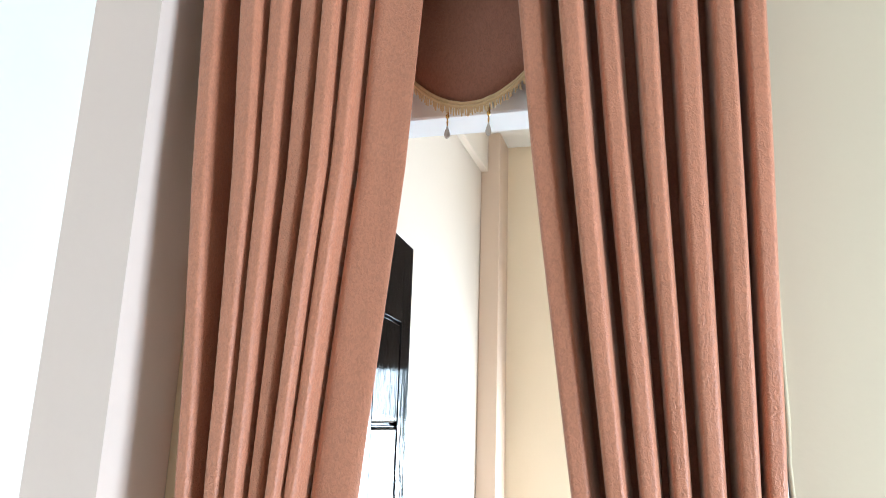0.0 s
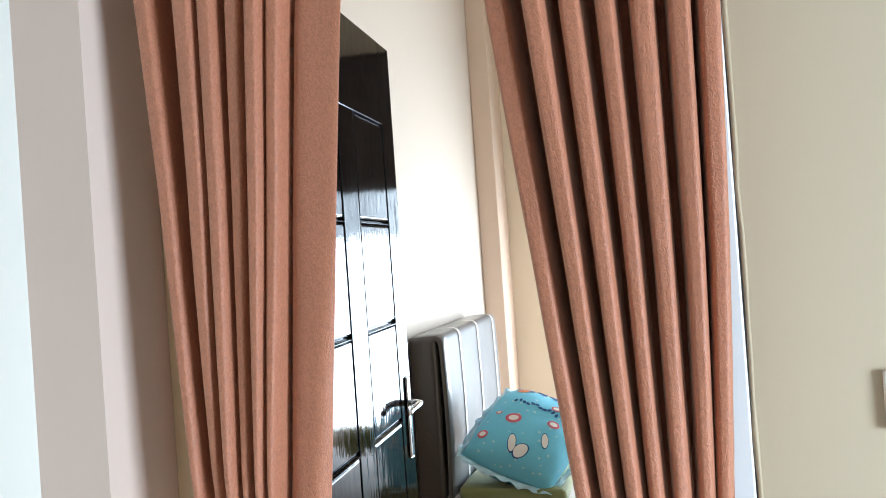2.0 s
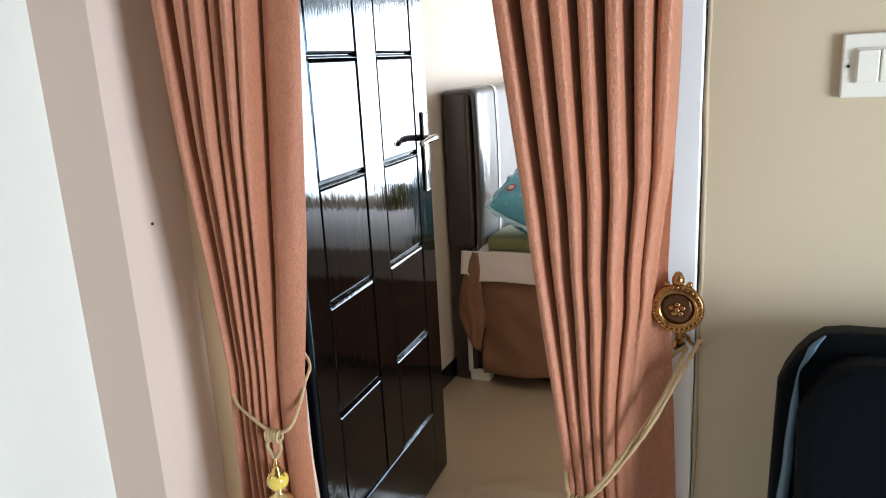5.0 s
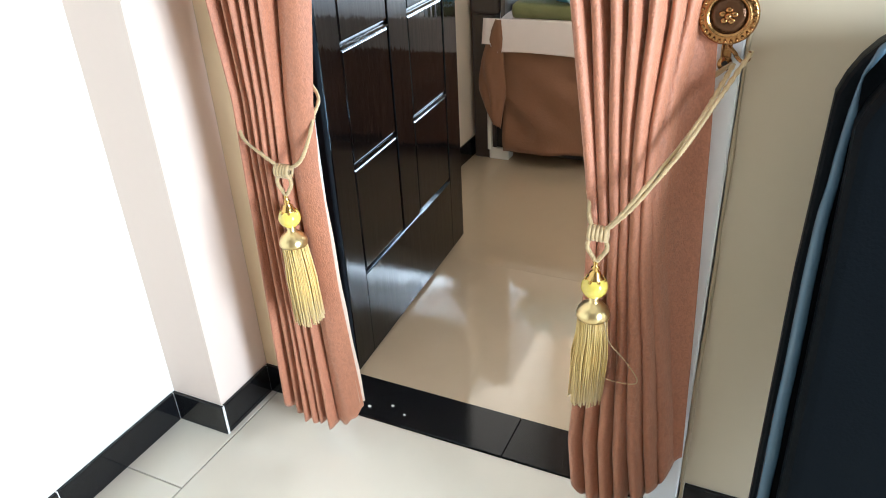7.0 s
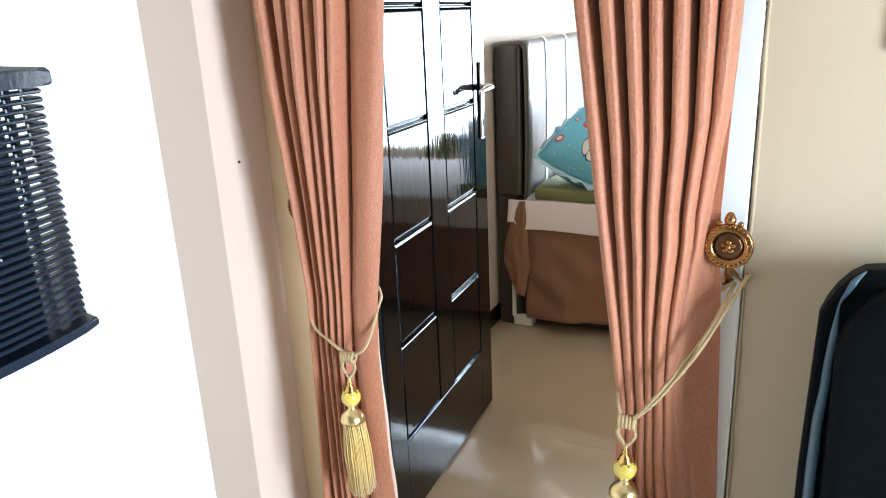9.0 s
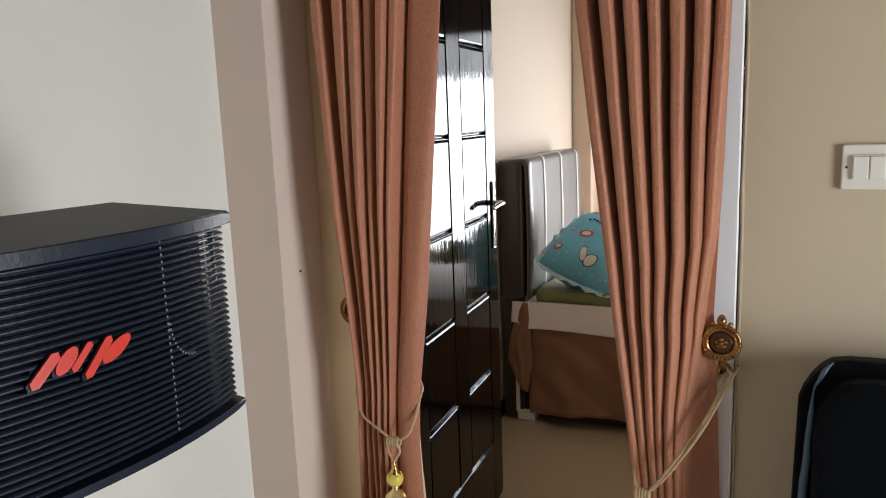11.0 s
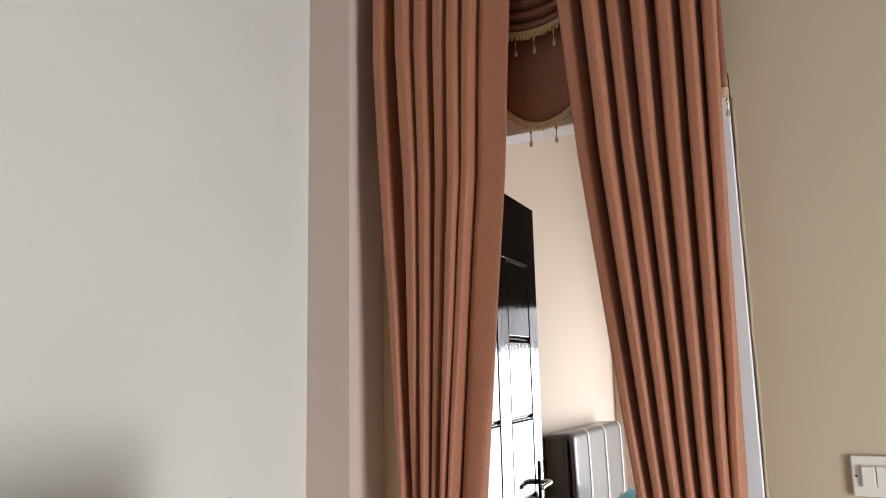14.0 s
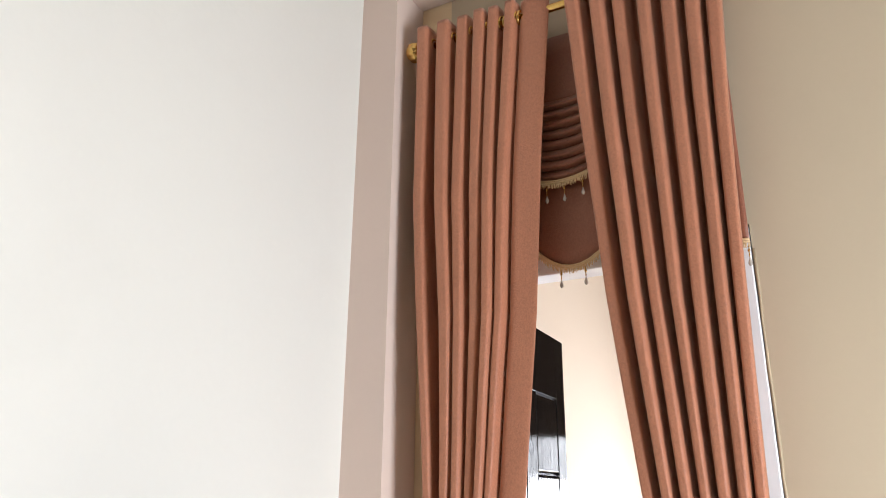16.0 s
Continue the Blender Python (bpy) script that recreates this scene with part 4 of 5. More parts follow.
tieback([[(0.116, -0.012, 0.88), (0.124, -0.045, 0.82), (0.134, -0.085, 0.766), (0.165, -0.118, 0.717), (0.216, -0.129, 0.690), (0.250, -0.130, 0.672)],
         [(0.258, -0.130, 0.669), (0.288, -0.127, 0.686), (0.297, -0.110, 0.712), (0.301, -0.085, 0.756), (0.285, -0.045, 0.785), (0.20, -0.012, 0.83), (0.130, -0.012, 0.88)]],
        (0.254, -0.130, 0.667), "cream twisted cord tieback with a gold silk tassel", 21, (0.010, 0.0))
tieback([[(0.978, -0.026, 0.896), (0.945, -0.090, 0.837), (0.919, -0.120, 0.788), (0.882, -0.134, 0.729), (0.854, -0.136, 0.688), (0.824, -0.132, 0.652)],
         [(0.958, -0.026, 0.878), (0.931, -0.090, 0.818), (0.903, -0.120, 0.772), (0.873, -0.135, 0.726), (0.844, -0.136, 0.681), (0.820, -0.131, 0.649)],
         [(0.806, -0.130, 0.650), (0.796, -0.120, 0.672), (0.790, -0.085, 0.705), (0.792, -0.045, 0.730), (0.85, -0.018, 0.78), (0.955, -0.014, 0.876)]],
        (0.814, -0.130, 0.646), "cream twisted cord tieback with tassel and loose thread", 22, (-0.004, 0.0), True)


# ---- living room things ----
switch = thing("light_switch", "white two-gang rocker light switch on the cream wall", "light switch", at=(1.178, 0, 1.279))
part("plate", boxed((-0.043, -0.009, -0.040), (0.043, 0.0, 0.040), 0.003, 3), M["plastic_white"], switch, smooth=False)
part("rocker_surround", boxed((-0.0275, -0.0115, -0.022), (0.0275, -0.0085, 0.022), 0.001, 2), M["plastic_white"], switch)
for x in (-0.0132, 0.0132):
    part("rocker", boxed((x - 0.0124, -0.0150, -0.0200), (x + 0.0124, -0.0105, 0.0200), 0.0015, 2, Matrix.Rotation(radians(3), 4, "X")), M["plastic_white"], switch)
for x in (-0.035, 0.035):
    bm = bmesh.new()
    lathe(bm, [(0.0022, 0.0), (0.0022, 0.0012)], Matrix.Translation((x, -0.0090, 0)) @ Matrix.Rotation(radians(90), 4, "X"), 12)
    part("screw", bm, M["black_gap"], switch)

bm = bmesh.new()
lathe(bm, [(0.0022, 0.0), (0.0030, 0.003), (0.0012, 0.004)], Matrix.Translation((0.0, -0.096, 1.046)) @ Matrix.Rotation(radians(90), 4, "Y"), 8)
tagged(part("nail", bm, M["black_gap"]), "small dark nail head in the pillar", "nail")

# wall-hung loudspeaker, long side towards the room, ribbed grille
SX0, SX1, SY0, SY1, SZ0, SZ1 = 0.103, 0.392, -1.229, -0.762, 1.018, 1.284
FLARE = 0.028
speaker = thing("loudspeaker", "black wall-hung loudspeaker with a ribbed front grille and red badge", "loudspeaker")
TURN = Matrix.Translation((SX1, SY1, 0)) @ Matrix.Rotation(radians(-6.8), 4, "Z") @ Matrix.Translation((-SX1, -SY1, 0))


def bow(y):
    """How far the front bulges at y."""
    u = abs((y - (SY0 + SY1) / 2) / ((SY1 - SY0) / 2))
    return 0.043 * max(0.0, 1 - u ** 2.2)


def flare(x):
    """How much wider than the front the box is at x."""
    return FLARE * min(1.0, max(0.0, (SX1 - x) / (SX1 - SX0)))


def bowed_slab(z0, z1, back, front, over, bevel):
    bm = bmesh.new()
    ys = [SY0 - over + (SY1 - SY0 + 2 * over) * k / 24 for k in range(25)]
    wide = over + flare(back)
    lo = [bm.verts.new((front + bow(min(max(y, SY0), SY1)), y, z0)) for y in ys] + [bm.verts.new((back, SY1 + wide, z0)), bm.verts.new((back, SY0 - wide, z0))]
    hi = [bm.verts.new((v.co.x, v.co.y, z1)) for v in lo]
    n = len(lo)
    bm.faces.new(lo[::-1])
    bm.faces.new(hi)
    for k in range(n):
        bm.faces.new((lo[k], lo[(k + 1) % n], hi[(k + 1) % n], hi[k]))
    if bevel:
        bmesh.ops.bevel(bm, geom=[e for e in bm.edges if abs(e.verts[0].co.z - e.verts[1].co.z) < 1e-6], offset=bevel, segments=2, affect="EDGES", profile=0.5)
    return bm


part("top_panel", bowed_slab(SZ1 - 0.010, SZ1, SX0, SX1 - 0.003, 0.0, 0.002), M["spk_box"], speaker)
part("front_lip", bowed_slab(SZ1 - 0.0165, SZ1 - 0.0015, SX1 - 0.03, SX1, 0.001, 0.003), M["spk_grille"], speaker, "navy black front lip")
part("bottom_panel", bowed_slab(SZ0, SZ0 + 0.010, SX0, SX1, 0.0, 0.003), M["spk_grille"], speaker)
part("cabinet", boxed((SX0 + 0.002, SY0 + 0.055, SZ0 + 0.008), (SX1 - 0.050, SY1 - 0.055, SZ1 - 0.010), 0.002, 1), M["spk_box"], speaker)
part("grille_backing", bowed_slab(SZ0 + 0.008, SZ1 - 0.010, SX1 - 0.052, SX1 - 0.024, -0.050, 0), M["spk_grille"], speaker)
for y in (SY0 + 0.020, SY1 - 0.026):
    part("corner_post", boxed((SX1 - 0.050, y, SZ0 + 0.008), (SX1 - 0.040, y + 0.006, SZ1 - 0.010), 0.001, 1), M["spk_grille"], speaker)
# grille blades: each follows the bowed front and turns the corner at both ends
ribs = 29
line = [(SX1 - 0.045, SY0 - 0.002), (SX1 - 0.022, SY0 + 0.001)]
for q in range(27):
    y = SY0 + 0.006 + (SY1 - SY0 - 0.012) * q / 26
    line.append((SX1 - 0.012 + bow(y), y))
line += [(SX1 - 0.022, SY1 - 0.001), (SX1 - 0.045, SY1 + 0.002)]
bm = bmesh.new()
rings = []
for k, (x, y) in enumerate(line):
    (xa, ya), (xb, yb) = line[max(k - 1, 0)], line[min(k + 1, len(line) - 1)]
    run = Vector((xb - xa, yb - ya)).normalized()
    ix, iy = -run.y * 0.011, run.x * 0.011
    rings.append([bm.verts.new(p) for p in ((x + ix, y + iy, 0.0020), (x + ix * 0.15, y + iy * 0.15, 0.0024), (x, y, 0.0006), (x, y, -0.0010), (x + ix * 0.15, y + iy * 0.15, -0.0022), (x + ix, y + iy, -0.0016))])
for a, b in zip(rings, rings[1:]):
    for k in range(6):
        bm.faces.new((a[k], a[(k + 1) % 6], b[(k + 1) % 6], b[k]))
bm.faces.new(rings[0])
bm.faces.new(rings[-1][::-1])
blade = mesh_of("rib", bm)
blade.materials.append(M["spk_grille"])
for k in range(ribs):
    rib = new("rib", blade)
    rib.parent = speaker
    rib.location.z = SZ0 + 0.0155 + (SZ1 - SZ0 - 0.037) * k / (ribs - 1)
# slotted side vents: short upright pins between the blades
for y, low in ((SY0 + 0.127, 0), (SY1 - 0.127, 0), (SY1 - 0.050, ribs - 13), (SY1 - 0.030, ribs - 9), (SY0 + 0.050, ribs - 13)):
    bm = bmesh.new()
    for k in range(low, ribs):
        z = SZ0 + 0.0155 + (SZ1 - SZ0 - 0.037) * k / (ribs - 1)
        box(bm, (SX1 - 0.0135 + bow(y), y - 0.0009, z + 0.0010), (SX1 - 0.0115 + bow(y), y + 0.0009, z + 0.0042))
    part("vent_divider", bm, M["pin_grey"], speaker)
for s, y1 in ((1, SY1), (-1, SY0)):
    bm = bmesh.new()
    for k in range(12):
        a = math.pi * 0.5 * k / 11
        y, z = y1 - s * (0.088 + 0.036 * math.cos(a)), 1.165 - 0.046 * math.sin(a)
        box(bm, (SX1 - 0.0135 + bow(y), y - 0.0010, z - 0.0010), (SX1 - 0.0115 + bow(y), y + 0.0010, z + 0.0014))
    part("vent_arc", bm, M["pin_grey"], speaker)
# badge: slanted red bars and ovals on the front, a plain mark without letters
BX = SX1 - 0.006


def raised(bm, outline, deep, high):
    """A flat raised shape over the bowed front, from its outline in y and z."""
    lo, hi = [[bm.verts.new((BX + bow(y) + x, y, z)) for y, z in outline] for x in (deep, high)]
    n = len(outline)
    for k in range(n):
        bm.faces.new((lo[k], lo[(k + 1) % n], hi[(k + 1) % n], hi[k]))
    bm.faces.new(hi)
    return bm


def bar(y0, z0, y1, z1, w):
    d = Vector((y1 - y0, z1 - z0)).normalized() * w / 2
    return [(y0 - d.y - d.x * 0.3, z0 + d.x), (y0 - d.x, z0 - d.y), (y0 + d.y, z0 - d.x), (y1 + d.y + d.x * 0.3, z1 - d.x), (y1 + d.x, z1 + d.y), (y1 - d.y, z1 + d.x)]


def oval(cy, cz, a, b, tilt):
    out = []
    for k in range(18):
        t = 2 * math.pi * k / 18
        u, v = a * math.cos(t), b * math.sin(t)
        out.append((cy + u * math.cos(tilt) - v * math.sin(tilt), cz + u * math.sin(tilt) + v * math.cos(tilt)))
    return out


badge = part("badge", boxed((BX + bow(-1.01) - 0.012, -1.055, 1.156), (BX + bow(-1.01) - 0.009, -0.965, 1.166)), M["spk_grille"], speaker, "raised badge of red bars and ovals")
marks = [bar(-1.0560, 1.1480, -1.0330, 1.1720, 0.0100), oval(-1.0220, 1.1640, 0.0165, 0.0078, 0.80), bar(-1.0150, 1.1530, -0.9960, 1.1745, 0.0070),
         bar(-1.0010, 1.1420, -0.9740, 1.1740, 0.0085), oval(-0.9660, 1.1615, 0.0210, 0.0080, 0.55)]
for outline in marks:
    part("mark_base", raised(bmesh.new(), [(y - 0.0025, z - 0.002) for y, z in outline], -0.010, -0.0015), M["spk_grille"], badge)
    part("red_mark", raised(bmesh.new(), outline, -0.0015, 0.0015), M["spk_red"], badge)
bm = bmesh.new()
box(bm, (WX, -1.03, 1.08), (WX + 0.006, -0.93, 1.22), 0.002, 1)
box(bm, (WX + 0.004, -0.99, 1.13), (SX0 + 0.004, -0.97, 1.17), 0.003, 1)
part("wall_bracket", bm, M["spk_box"], speaker, "black steel wall bracket")
for ob in speaker.children:
    if not ob.name.startswith("wall_bracket"):
        ob.matrix_basis = TURN @ ob.matrix_basis

# tall-backed padded chair against the wall
chair = thing("chair", "tall black leatherette chair back with blue-grey piping against the wall", "chair")


SHOULDER = [(0.0, 0.070), (0.008, 0.049), (0.020, 0.029), (0.036, 0.011), (0.053, 0.0), (0.08, -0.004), (0.17, -0.005)]


def slab_outline(x0, x1, z0, z1, r, lean=0.0):
    """The rounded outline of the back, in x and z, from the lower left up and over."""
    out = [(x0 - lean, z0), (x0 - lean, z0 + (z1 - z0) * 0.7)]
    out += [(x0 + a, z1 - b) for a, b in SHOULDER]
    out += [(x1 - a, z1 - b) for a, b in reversed(SHOULDER)]
    return out + [(x1 + lean, z0)]


def padded(outline, y0, y1, swell, bevel):
    bm = bmesh.new()
    a = [bm.verts.new((x, y0, z)) for x, z in outline]
    b = [bm.verts.new((x, y1, z)) for x, z in outline]
    n = len(a)
    bm.faces.new(a)
    bm.faces.new(b[::-1])
    for k in range(n):
        bm.faces.new((a[k], b[k], b[(k + 1) % n], a[(k + 1) % n]))
    bmesh.ops.recalc_face_normals(bm, faces=bm.faces)
    bmesh.ops.bevel(bm, geom=[e for e in bm.edges if abs(e.verts[0].co.y - e.verts[1].co.y) < 1e-6], offset=bevel, segments=3, affect="EDGES", profile=0.6)
    return bm


part("back_shell", padded(slab_outline(1.082, 1.66, 0.006, 0.943, 0.060, 0.006), -0.10, -0.060, 0, 0.010), M["leather"], chair, smooth=False)
part("front_cushion", padded(slab_outline(1.106, 1.636, 0.02, 0.924, 0.06), -0.150, -0.098, 0, 0.02), M["leather"], chair, "black padded front cushion")
pip = []
for x, z in ((1.092, 0.03), (1.092, 0.35), (1.094, 0.70), (1.0995, 0.81), (1.103, 0.865), (1.1075, 0.898), (1.115, 0.914), (1.123, 0.932), (1.134, 0.946)):
    pip.append((x, -0.112, z))
pts = smooth_path(pip, 8)
bm = bmesh.new()
tube(bm, [(p.x + 0.0025 * noise.noise(Vector((0, 0, p.z * 16))), p.y + 0.002 * noise.noise(Vector((3, 0, p.z * 22))), p.z) for p in pts], [float(np.interp(p.z, (0, 0.7, 0.8, 0.86, 0.897, 0.928, 0.946), (0.0085, 0.008, 0.0065, 0.005, 0.0016, 0.0048, 0.001))) * (1 + 0.12 * noise.noise(Vector((7, p.x * 9, p.z * 24)))) for p in pts], 8)
part("piping", bm, M["piping"], chair, "glossy blue-grey vinyl piping", True)

# the back leans: its top rests near the wall, its foot stands out into the room
for ob in chair.children:
    for v in ob.data.vertices:
        v.co.y -= 0.32 * (0.93 - v.co.z)

for x, y, s in ((0.262, 0.030, 0.0042), (0.312, 0.052, 0.0035), (0.352, 0.035, 0.003)):
    bm = bmesh.new()
    bmesh.ops.create_icosphere(bm, subdivisions=2, radius=s, matrix=Matrix.Translation((x, y, 0.003 + s * 0.55)) @ Matrix.Diagonal((1.2, 0.9, 0.6, 1)))
    for v in bm.verts:
        v.co += 0.0008 * Vector((noise.noise(v.co * 400), noise.noise(v.co * 410), 0))
    tagged(part("crumb", bm, M["crumb"], smooth=True), "small white crumb on the black threshold", "crumb", "crumbs on the threshold")

# ---- bedroom things ----
HX, HY0, HY1, HZ0, HZ1 = 0.020, 1.552, 2.45, 0.585, 1.205
bed = thing("bed", "single bed with brown skirt and grey striped headboard under clear plastic", "bed")
base = part("base", boxed((-0.10, HY0 + 0.02, 0.03), (1.90, HY1 - 0.02, 0.30), 0.01, 2), M["bed_base"], bed, "dark bed base")
for y in (HY0 + 0.04, HY1 - 0.06):
    for x in (-0.055, 1.80):
        bm = boxed((x, y - 0.035, 0.0), (x + 0.085, y + 0.02, 0.05), 0.004, 1)
        part("foot", bm, M["head_white"], bed, "white plastic-wrapped foot")
bm = boxed((-0.055, HY0 - 0.012, 0.045), (-0.040, HY0 + 0.01, 0.20), 0.003, 1)
part("plastic_wrap", bm, M["head_white"], bed, "white plastic wrapping at the base")
# headboard: dark body and a swollen grey striped face
bm = boxed((WX + 0.014, HY0, HZ0 - 0.01), (HX - 0.028, HY1, HZ1 - 0.004), 0.022, 4)
part("headboard", bm, M["head_dark"], bed, "dark brown padded headboard body", True)
part("headboard_post", boxed((WX + 0.020, HY0 + 0.01, 0.0), (HX - 0.045, HY0 + 0.07, HZ0), 0.004, 1), M["head_dark"], bed)
part("headboard_post", boxed((WX + 0.020, HY1 - 0.07, 0.0), (HX - 0.045, HY1 - 0.01, HZ0), 0.004, 1), M["head_dark"], bed)


def face_profile(y_in, k, n):
    """Front outline from the top back edge over the rounded top and down the face."""
    a = k / n
    if a < 0.25:
        return (WX + 0.030 + (HX - WX - 0.06) * a / 0.25, HZ1 + 0.006 * math.sin(a / 0.25 * math.pi / 2))
    if a < 0.45:
        t = (a - 0.25) / 0.2 * math.pi / 2
        return (HX - 0.030 + 0.030 * math.sin(t), HZ1 + 0.006 - 0.035 * (1 - math.cos(t)))
    t = (a - 0.45) / 0.55
    return (HX + 0.006 * math.sin(t * math.pi), HZ1 - 0.029 - (HZ1 - 0.029 - HZ0) * t)


def headboard_band(y0, y1, lift):
    bm = bmesh.new()
    rows = []
    ny = max(2, int((y1 - y0) / 0.008))
    for j in range(ny + 1):
        y = y0 + (y1 - y0) * j / ny
        row = []
        for k in range(29):
            x, z = face_profile(y, k, 28)
            u = min((y - HY0) / 0.045, (HY1 - y) / 0.05, 1)
            drop = 0.026 * (1 - math.sqrt(max(0.0, 1 - (1 - max(0.0, u)) ** 2)))
            row.append(bm.verts.new((x + lift - drop + 0.0008 * noise.noise(Vector((0, y * 14, z * 9))), y, z + lift - drop)))
        rows.append(row)
    for a, b in zip(rows, rows[1:]):
        for k in range(28):
            bm.faces.new((a[k], b[k], b[k + 1], a[k + 1]))
    return bm


part("headboard_face", headboard_band(HY0 + 0.004, HY1 - 0.004, 0.0), M["head_grey"], bed, "grey leatherette headboard face", True)
for c in (1.775, 2.055, 2.345):
    part("stripe", headboard_band(c - 0.011, c + 0.011, 0.0035), M["head_white"], bed, "white vertical stripe", True)
part("edge_band", headboard_band(HY0 + 0.001, HY0 + 0.012, 0.003), M["head_dark"], bed, "dark edge band", True)
# mattress with sheet
bm = boxed((HX + 0.005, HY0 + 0.0, 0.30), (1.90, HY1 - 0.02, 0.568), 0.03, 4)
part("mattress", bm, M["sheet"], bed, "mattress under a white sheet", True)


def hanging(x0, x1, z_top, z_bot, y, folds, amp, seed, cut=None):
    bm = bmesh.new()
    rows = []
    for i in range(121):
        x = x0 + (x1 - x0) * i / 120
        row = []
        for k in range(25):
            f = k / 24
            zb = z_bot(x) if callable(z_bot) else z_bot
            z = z_top + (zb - z_top) * f
            w = amp * f * (math.sin(folds * x + 1.3 * math.sin(3 * x + seed)) + 0.8 * noise.noise(Vector((x * 7, z * 4, seed)))) + 0.55 * amp * noise.noise(Vector((x * 9 + z * 11, z * 5 - x * 6, seed + 4)))
            row.append(bm.verts.new((x, y - 0.004 - 0.014 * f + w, z)))
        rows.append(row)
    for a, b in zip(rows, rows[1:]):
        for k in range(24):
            bm.faces.new((a[k], b[k], b[k + 1], a[k + 1]))
    return bm


sk = part("bed_skirt", hanging(0.012, 1.90, 0.462, lambda x: 0.045 + 0.035 * min(1, x * 1.6) + 0.006 * math.sin(9 * x), HY0 - 0.006, 21, 0.024, 2.0), M["bed_cloth"], bed, "brown cloth bed skirt", True)
sk.modifiers.new("thickness", "SOLIDIFY").thickness = 0.003
sk = part("sheet_edge", hanging(-0.060, 1.90, 0.572, lambda x: 0.452 + 0.004 * math.sin(13 * x) + (0.03 if x < -0.02 else 0), HY0 - 0.012, 9, 0.006, 5.0), M["sheet"], bed, "white sheet hanging over the edge", True)
sk.modifiers.new("thickness", "SOLIDIFY").thickness = 0.003
# corner of the brown cloth pulled over the sheet
bm = bmesh.new()
rows = []
for i in range(17):
    u = i / 16
    row = []
    for k in range(25):
        f = k / 24
        half = (0.010 + 0.046 * math.sin(min(1.0, f * 1.25) * math.pi * 0.6)) * (1 - 0.75 * max(0.0, (f - 0.68) / 0.32))
        x = 0.005 - 0.034 * math.sin(f * 2.5) + 0.010 * f + (u - 0.5) * 2 * half
        z = 0.572 - 0.40 * f - 0.05 * f * (u - 0.3) ** 2
        row.append(bm.verts.new((x, HY0 - 0.028 - 0.020 * math.sin(u * math.pi) * (0.3 + f) + 0.014 * noise.noise(Vector((u * 4, f * 4, 3))) * min(1.0, 3 * f), z)))
    rows.append(row)
for a, b in zip(rows, rows[1:]):
    for k in range(24):
        bm.faces.new((a[k], b[k], b[k + 1], a[k + 1]))
sk = part("cloth_corner", bm, M["bed_cloth"], bed, "brown cloth corner folded over the sheet", True)
sk.modifiers.new("thickness", "SOLIDIFY").thickness = 0.003


def cushion(bm, size, m, puff=1.0, n=28, seed=0, rounded=0.22):
    """A pillow: a puffed sheet pair with pinched corners."""
    w, d, h = size
    for side in (1, -1):
        rows = []
        for i in range(n + 1):
            u = -1 + 2 * i / n
            row = []
            for j in range(n + 1):
                v = -1 + 2 * j / n
                e = (max(0, 1 - abs(u) ** 2.6) * max(0, 1 - abs(v) ** 2.6)) ** 0.5
                sx = 1 - 0.06 * (1 - abs(v)) ** 0 * (abs(v) < 0.9) * (1 - v * v) * abs(u) ** 4
                z = side * h / 2 * e * puff + 0.008 * noise.noise(Vector((u * 2.5 + seed, v * 2.5, side))) * e
                row.append(bm.verts.new(m @ Vector((u * w / 2 * sx * math.sqrt(1 - rounded * v * v), v * d / 2 * math.sqrt(1 - rounded * u * u) * (1 - 0.05 * (1 - u * u) * abs(v) ** 4), z))))
            rows.append(row)
        for a, b in zip(rows, rows[1:]):
            for j in range(n):
                bm.faces.new((a[j], a[j + 1], b[j + 1], b[j]))
    bmesh.ops.remove_doubles(bm, verts=bm.verts, dist=1e-4)
    return bm


bm = boxed((0.034, 1.566, 0.566), (0.445, 2.05, 0.622), 0.020, 4)
bmesh.ops.subdivide_edges(bm, edges=[e for e in bm.edges if e.calc_length() > 0.1], cuts=9, use_grid_fill=True)
for v in bm.verts:
    soft = 1.0 if v.co.z > 0.575 else 0.0
    v.co += soft * Vector((0.004 * noise.noise(v.co * 11), 0.007 * noise.noise(v.co * 9 + Vector((3, 0, 0))), 0.007 * noise.noise(v.co * 8 + Vector((0, 5, 0)))))
tagged(part("blanket", bm, M["green"], smooth=True), "folded olive green blanket on the bed", "blanket")
ex = Vector((0.376, 0.0, -0.150)).normalized()
ey = Vector((0.145, 0.36, 0.195)).normalized()
PIL = Matrix.Translation((0.281, 1.745, 0.764)) @ Matrix((ex, ey, ex.cross(ey).normalized())).transposed().to_4x4()
PW, PD, PH, PR = 0.395, 0.42, 0.285, 0.17
pillow = thing("pillow", "light blue printed pillow with a frilled edge against the headboard", "pillow")
case = part("pillowcase", cushion(bmesh.new(), (PW, PD, PH), PIL, 1.0, 34, 9, PR), M["pillow"], pillow, smooth=True)
bm = bmesh.new()
pts_in, pts_out = [], []
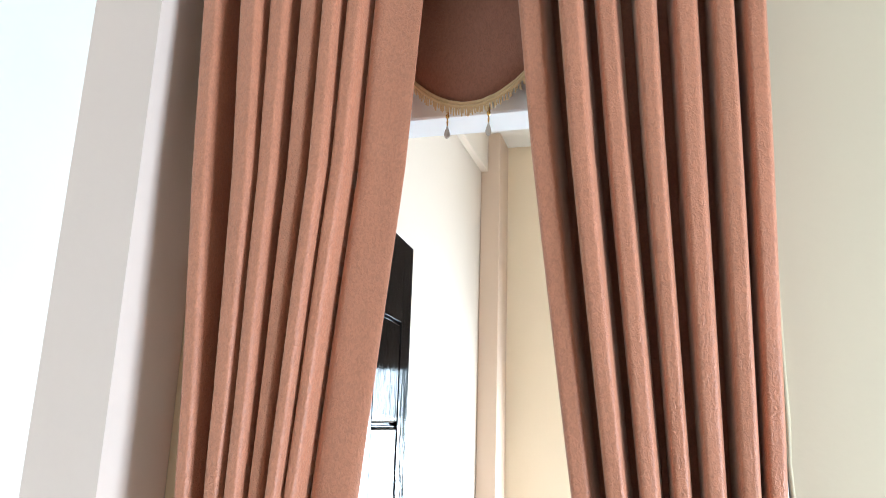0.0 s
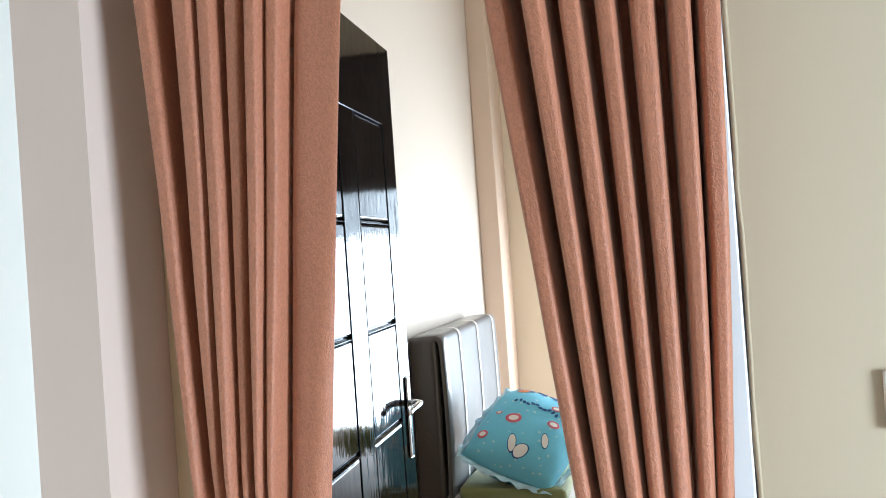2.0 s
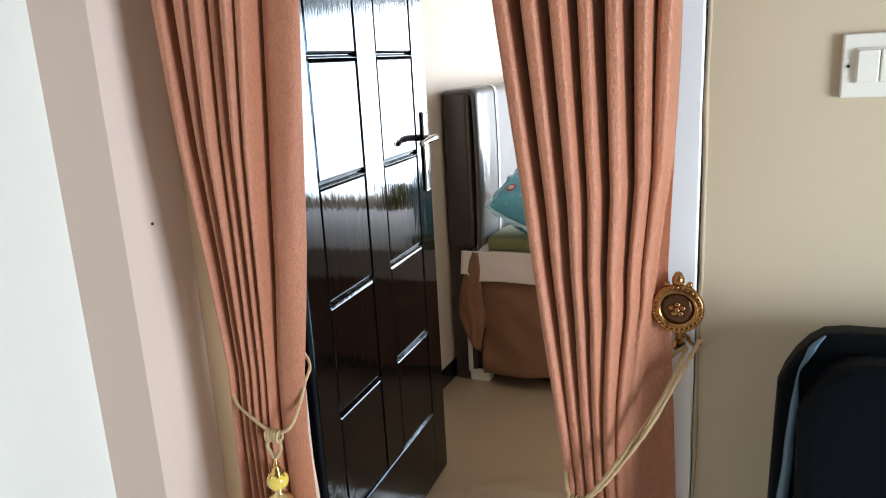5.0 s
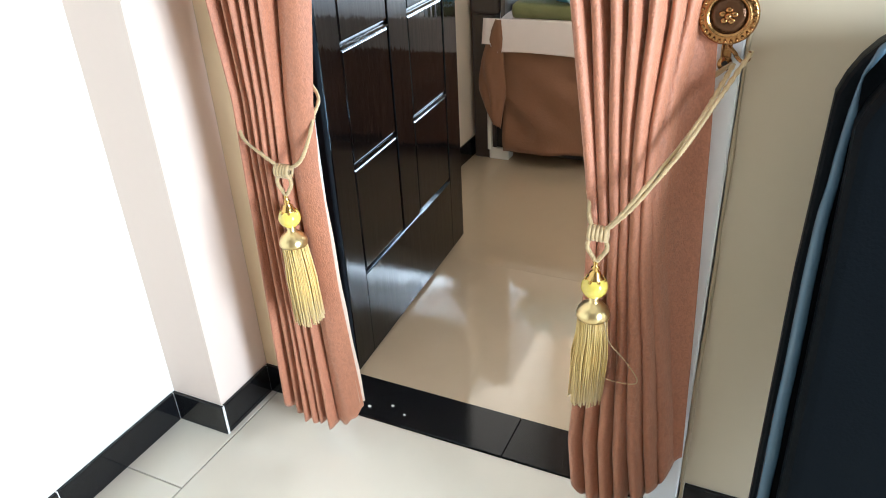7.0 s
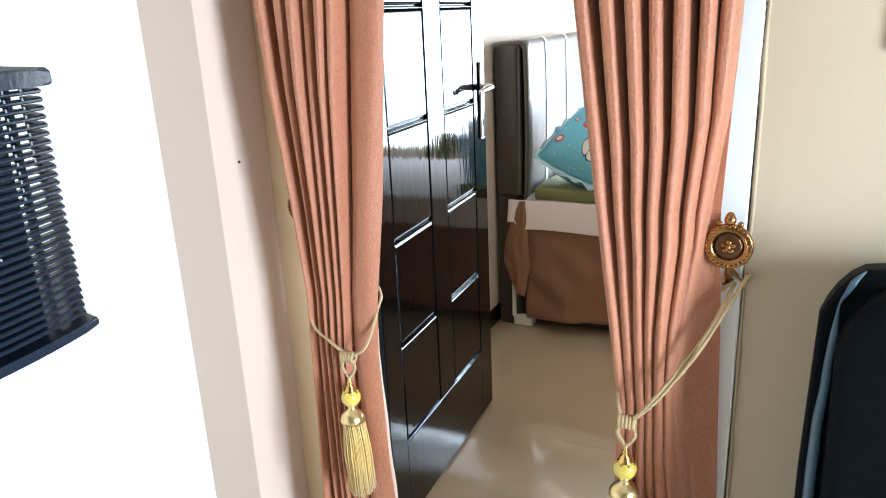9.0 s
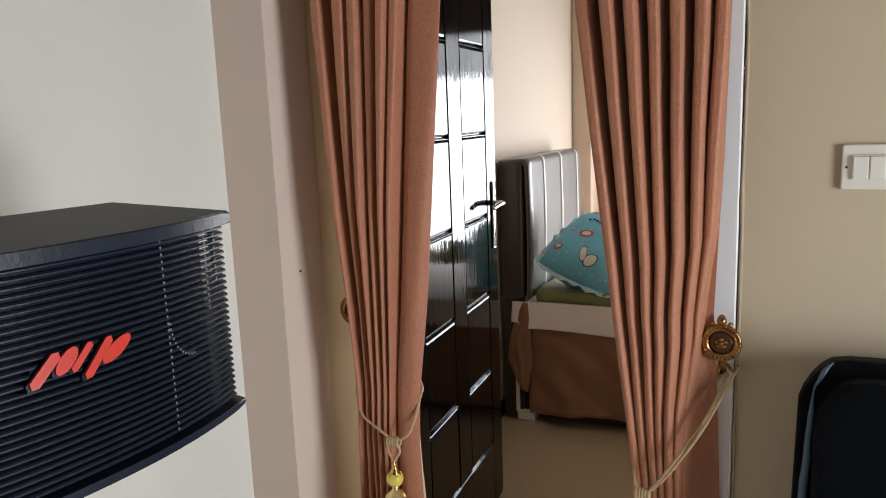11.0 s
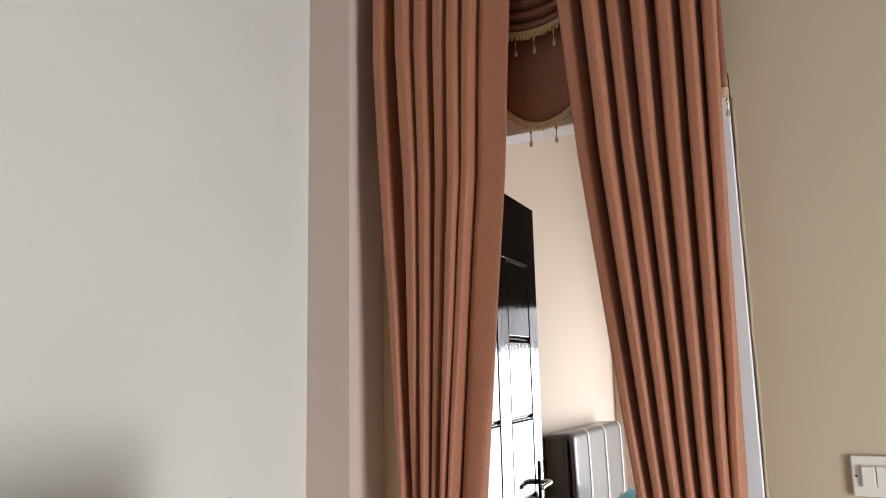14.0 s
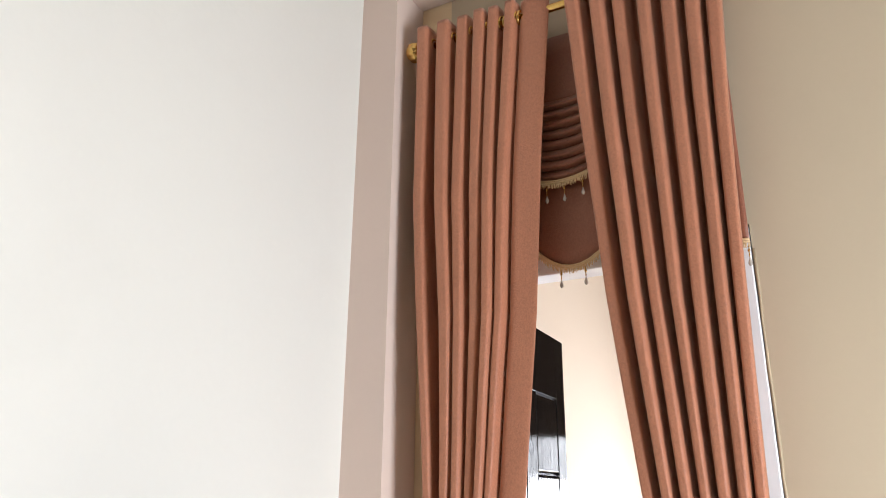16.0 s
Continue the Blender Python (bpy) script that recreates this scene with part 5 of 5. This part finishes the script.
for k in range(220):
    t = 4 * k / 220
    s, f = int(t), t - int(t)
    c = [(-1, -1), (1, -1), (1, 1), (-1, 1), (-1, -1)]
    x, y = (c[s][0] + (c[s + 1][0] - c[s][0]) * f) * 1.0, (c[s][1] + (c[s + 1][1] - c[s][1]) * f) * 1.0
    x, y = x * (PW / 2 - 0.003) * math.sqrt(1 - PR * y * y), y * (PD / 2 - 0.003) * math.sqrt(1 - PR * x * x)
    pts_in.append(bm.verts.new(PIL @ Vector((x, y, 0))))
    pts_out.append(bm.verts.new(PIL @ Vector((x * 1.09 + 0.003 * math.sin(k * 0.9), y * 1.10 + 0.003 * math.sin(k * 0.8), 0.009 * math.sin(k * 0.62) + 0.006 * math.sin(k * 0.27)))))
for k in range(220):
    bm.faces.new((pts_in[k], pts_in[(k + 1) % 220], pts_out[(k + 1) % 220], pts_out[k]))
fr = part("frill", bm, M["frill"], pillow, "pale blue gathered frill", True)
fr.modifiers.new("thickness", "SOLIDIFY").thickness = 0.002


def pillow_top(u, v):
    e = (max(0, 1 - abs(u) ** 2.6) * max(0, 1 - abs(v) ** 2.6)) ** 0.5
    return Vector((u * PW / 2 * math.sqrt(1 - PR * v * v), v * PD / 2 * math.sqrt(1 - PR * u * u), PH / 2 * e + 0.008 * noise.noise(Vector((u * 2.5 + 9, v * 2.5, 1))) * e + 0.0022))


def print_patch(name, u0, v0, ru, rv, mat, turn=0.0, lift=0.0):
    bm = bmesh.new()
    rows = []
    for r in (0.0, 0.35, 0.7, 1.0):
        row = []
        for k in range(22):
            a = 2 * math.pi * k / 22
            x, y = ru * r * math.cos(a), rv * r * math.sin(a)
            q = pillow_top(u0 + x * math.cos(turn) - y * math.sin(turn), v0 + x * math.sin(turn) + y * math.cos(turn))
            row.append(bm.verts.new(PIL @ (q + Vector((0, 0, lift)))))
        rows.append(row)
    for a, b in zip(rows, rows[1:]):
        for k in range(22):
            bm.faces.new((a[k], a[(k + 1) % 22], b[(k + 1) % 22], b[k]))
    bmesh.ops.remove_doubles(bm, verts=bm.verts, dist=1e-6)
    return part(name, bm, mat, pillow, smooth=True)


for u, v, r in ((-0.30, -0.20, 0.15), (-0.70, -0.66, 0.10), (-0.62, -0.14, 0.06), (0.42, 0.0, 0.12), (0.30, 0.40, 0.10)):
    print_patch("printed_oval", u, v, r, r * 0.75, M["print_red"], 0.2)
    print_patch("printed_oval", u, v, r * 0.62, r * 0.42, M["print_white"], 0.2, 0.0012)
for u, v, a, b in ((-0.08, -0.66, 0.07, 0.14), (0.14, -0.72, 0.13, 0.10), (0.45, -0.40, 0.06, 0.14)):
    print_patch("printed_shape", u, v, a * 1.18, b * 1.14, M["print_navy"], 0.5, -0.0004)
    print_patch("printed_shape", u, v, a, b, M["print_white"], 0.5, 0.0004)
for k in range(11):
    print_patch("printed_mark", -0.48 + 0.085 * k, 0.26 + 0.03 * math.sin(k * 1.7), 0.030, 0.05, M["print_navy"], 0.3 * k)
for k in range(11):
    for q in range(2):
        if (k + q) % 2 == 0:
            print_patch("printed_block", -0.62 + 0.13 * k, 0.74 + 0.13 * q, 0.075, 0.07, M["print_navy"], 0.1)
print_patch("printed_shape", -0.50, 0.66, 0.12, 0.08, M["print_orange"], 0.4)

bm = bmesh.new()
cushion(bm, (0.16, 0.14, 0.10), pose(0.60, 1.86, 0.735, 35, 10, 20), 1.0, 16, 2)
tagged(part("soft_toy", bm, M["yellow_cloth"], smooth=True), "small yellow-green soft cloth bundle beside the pillow", "cloth bundle")
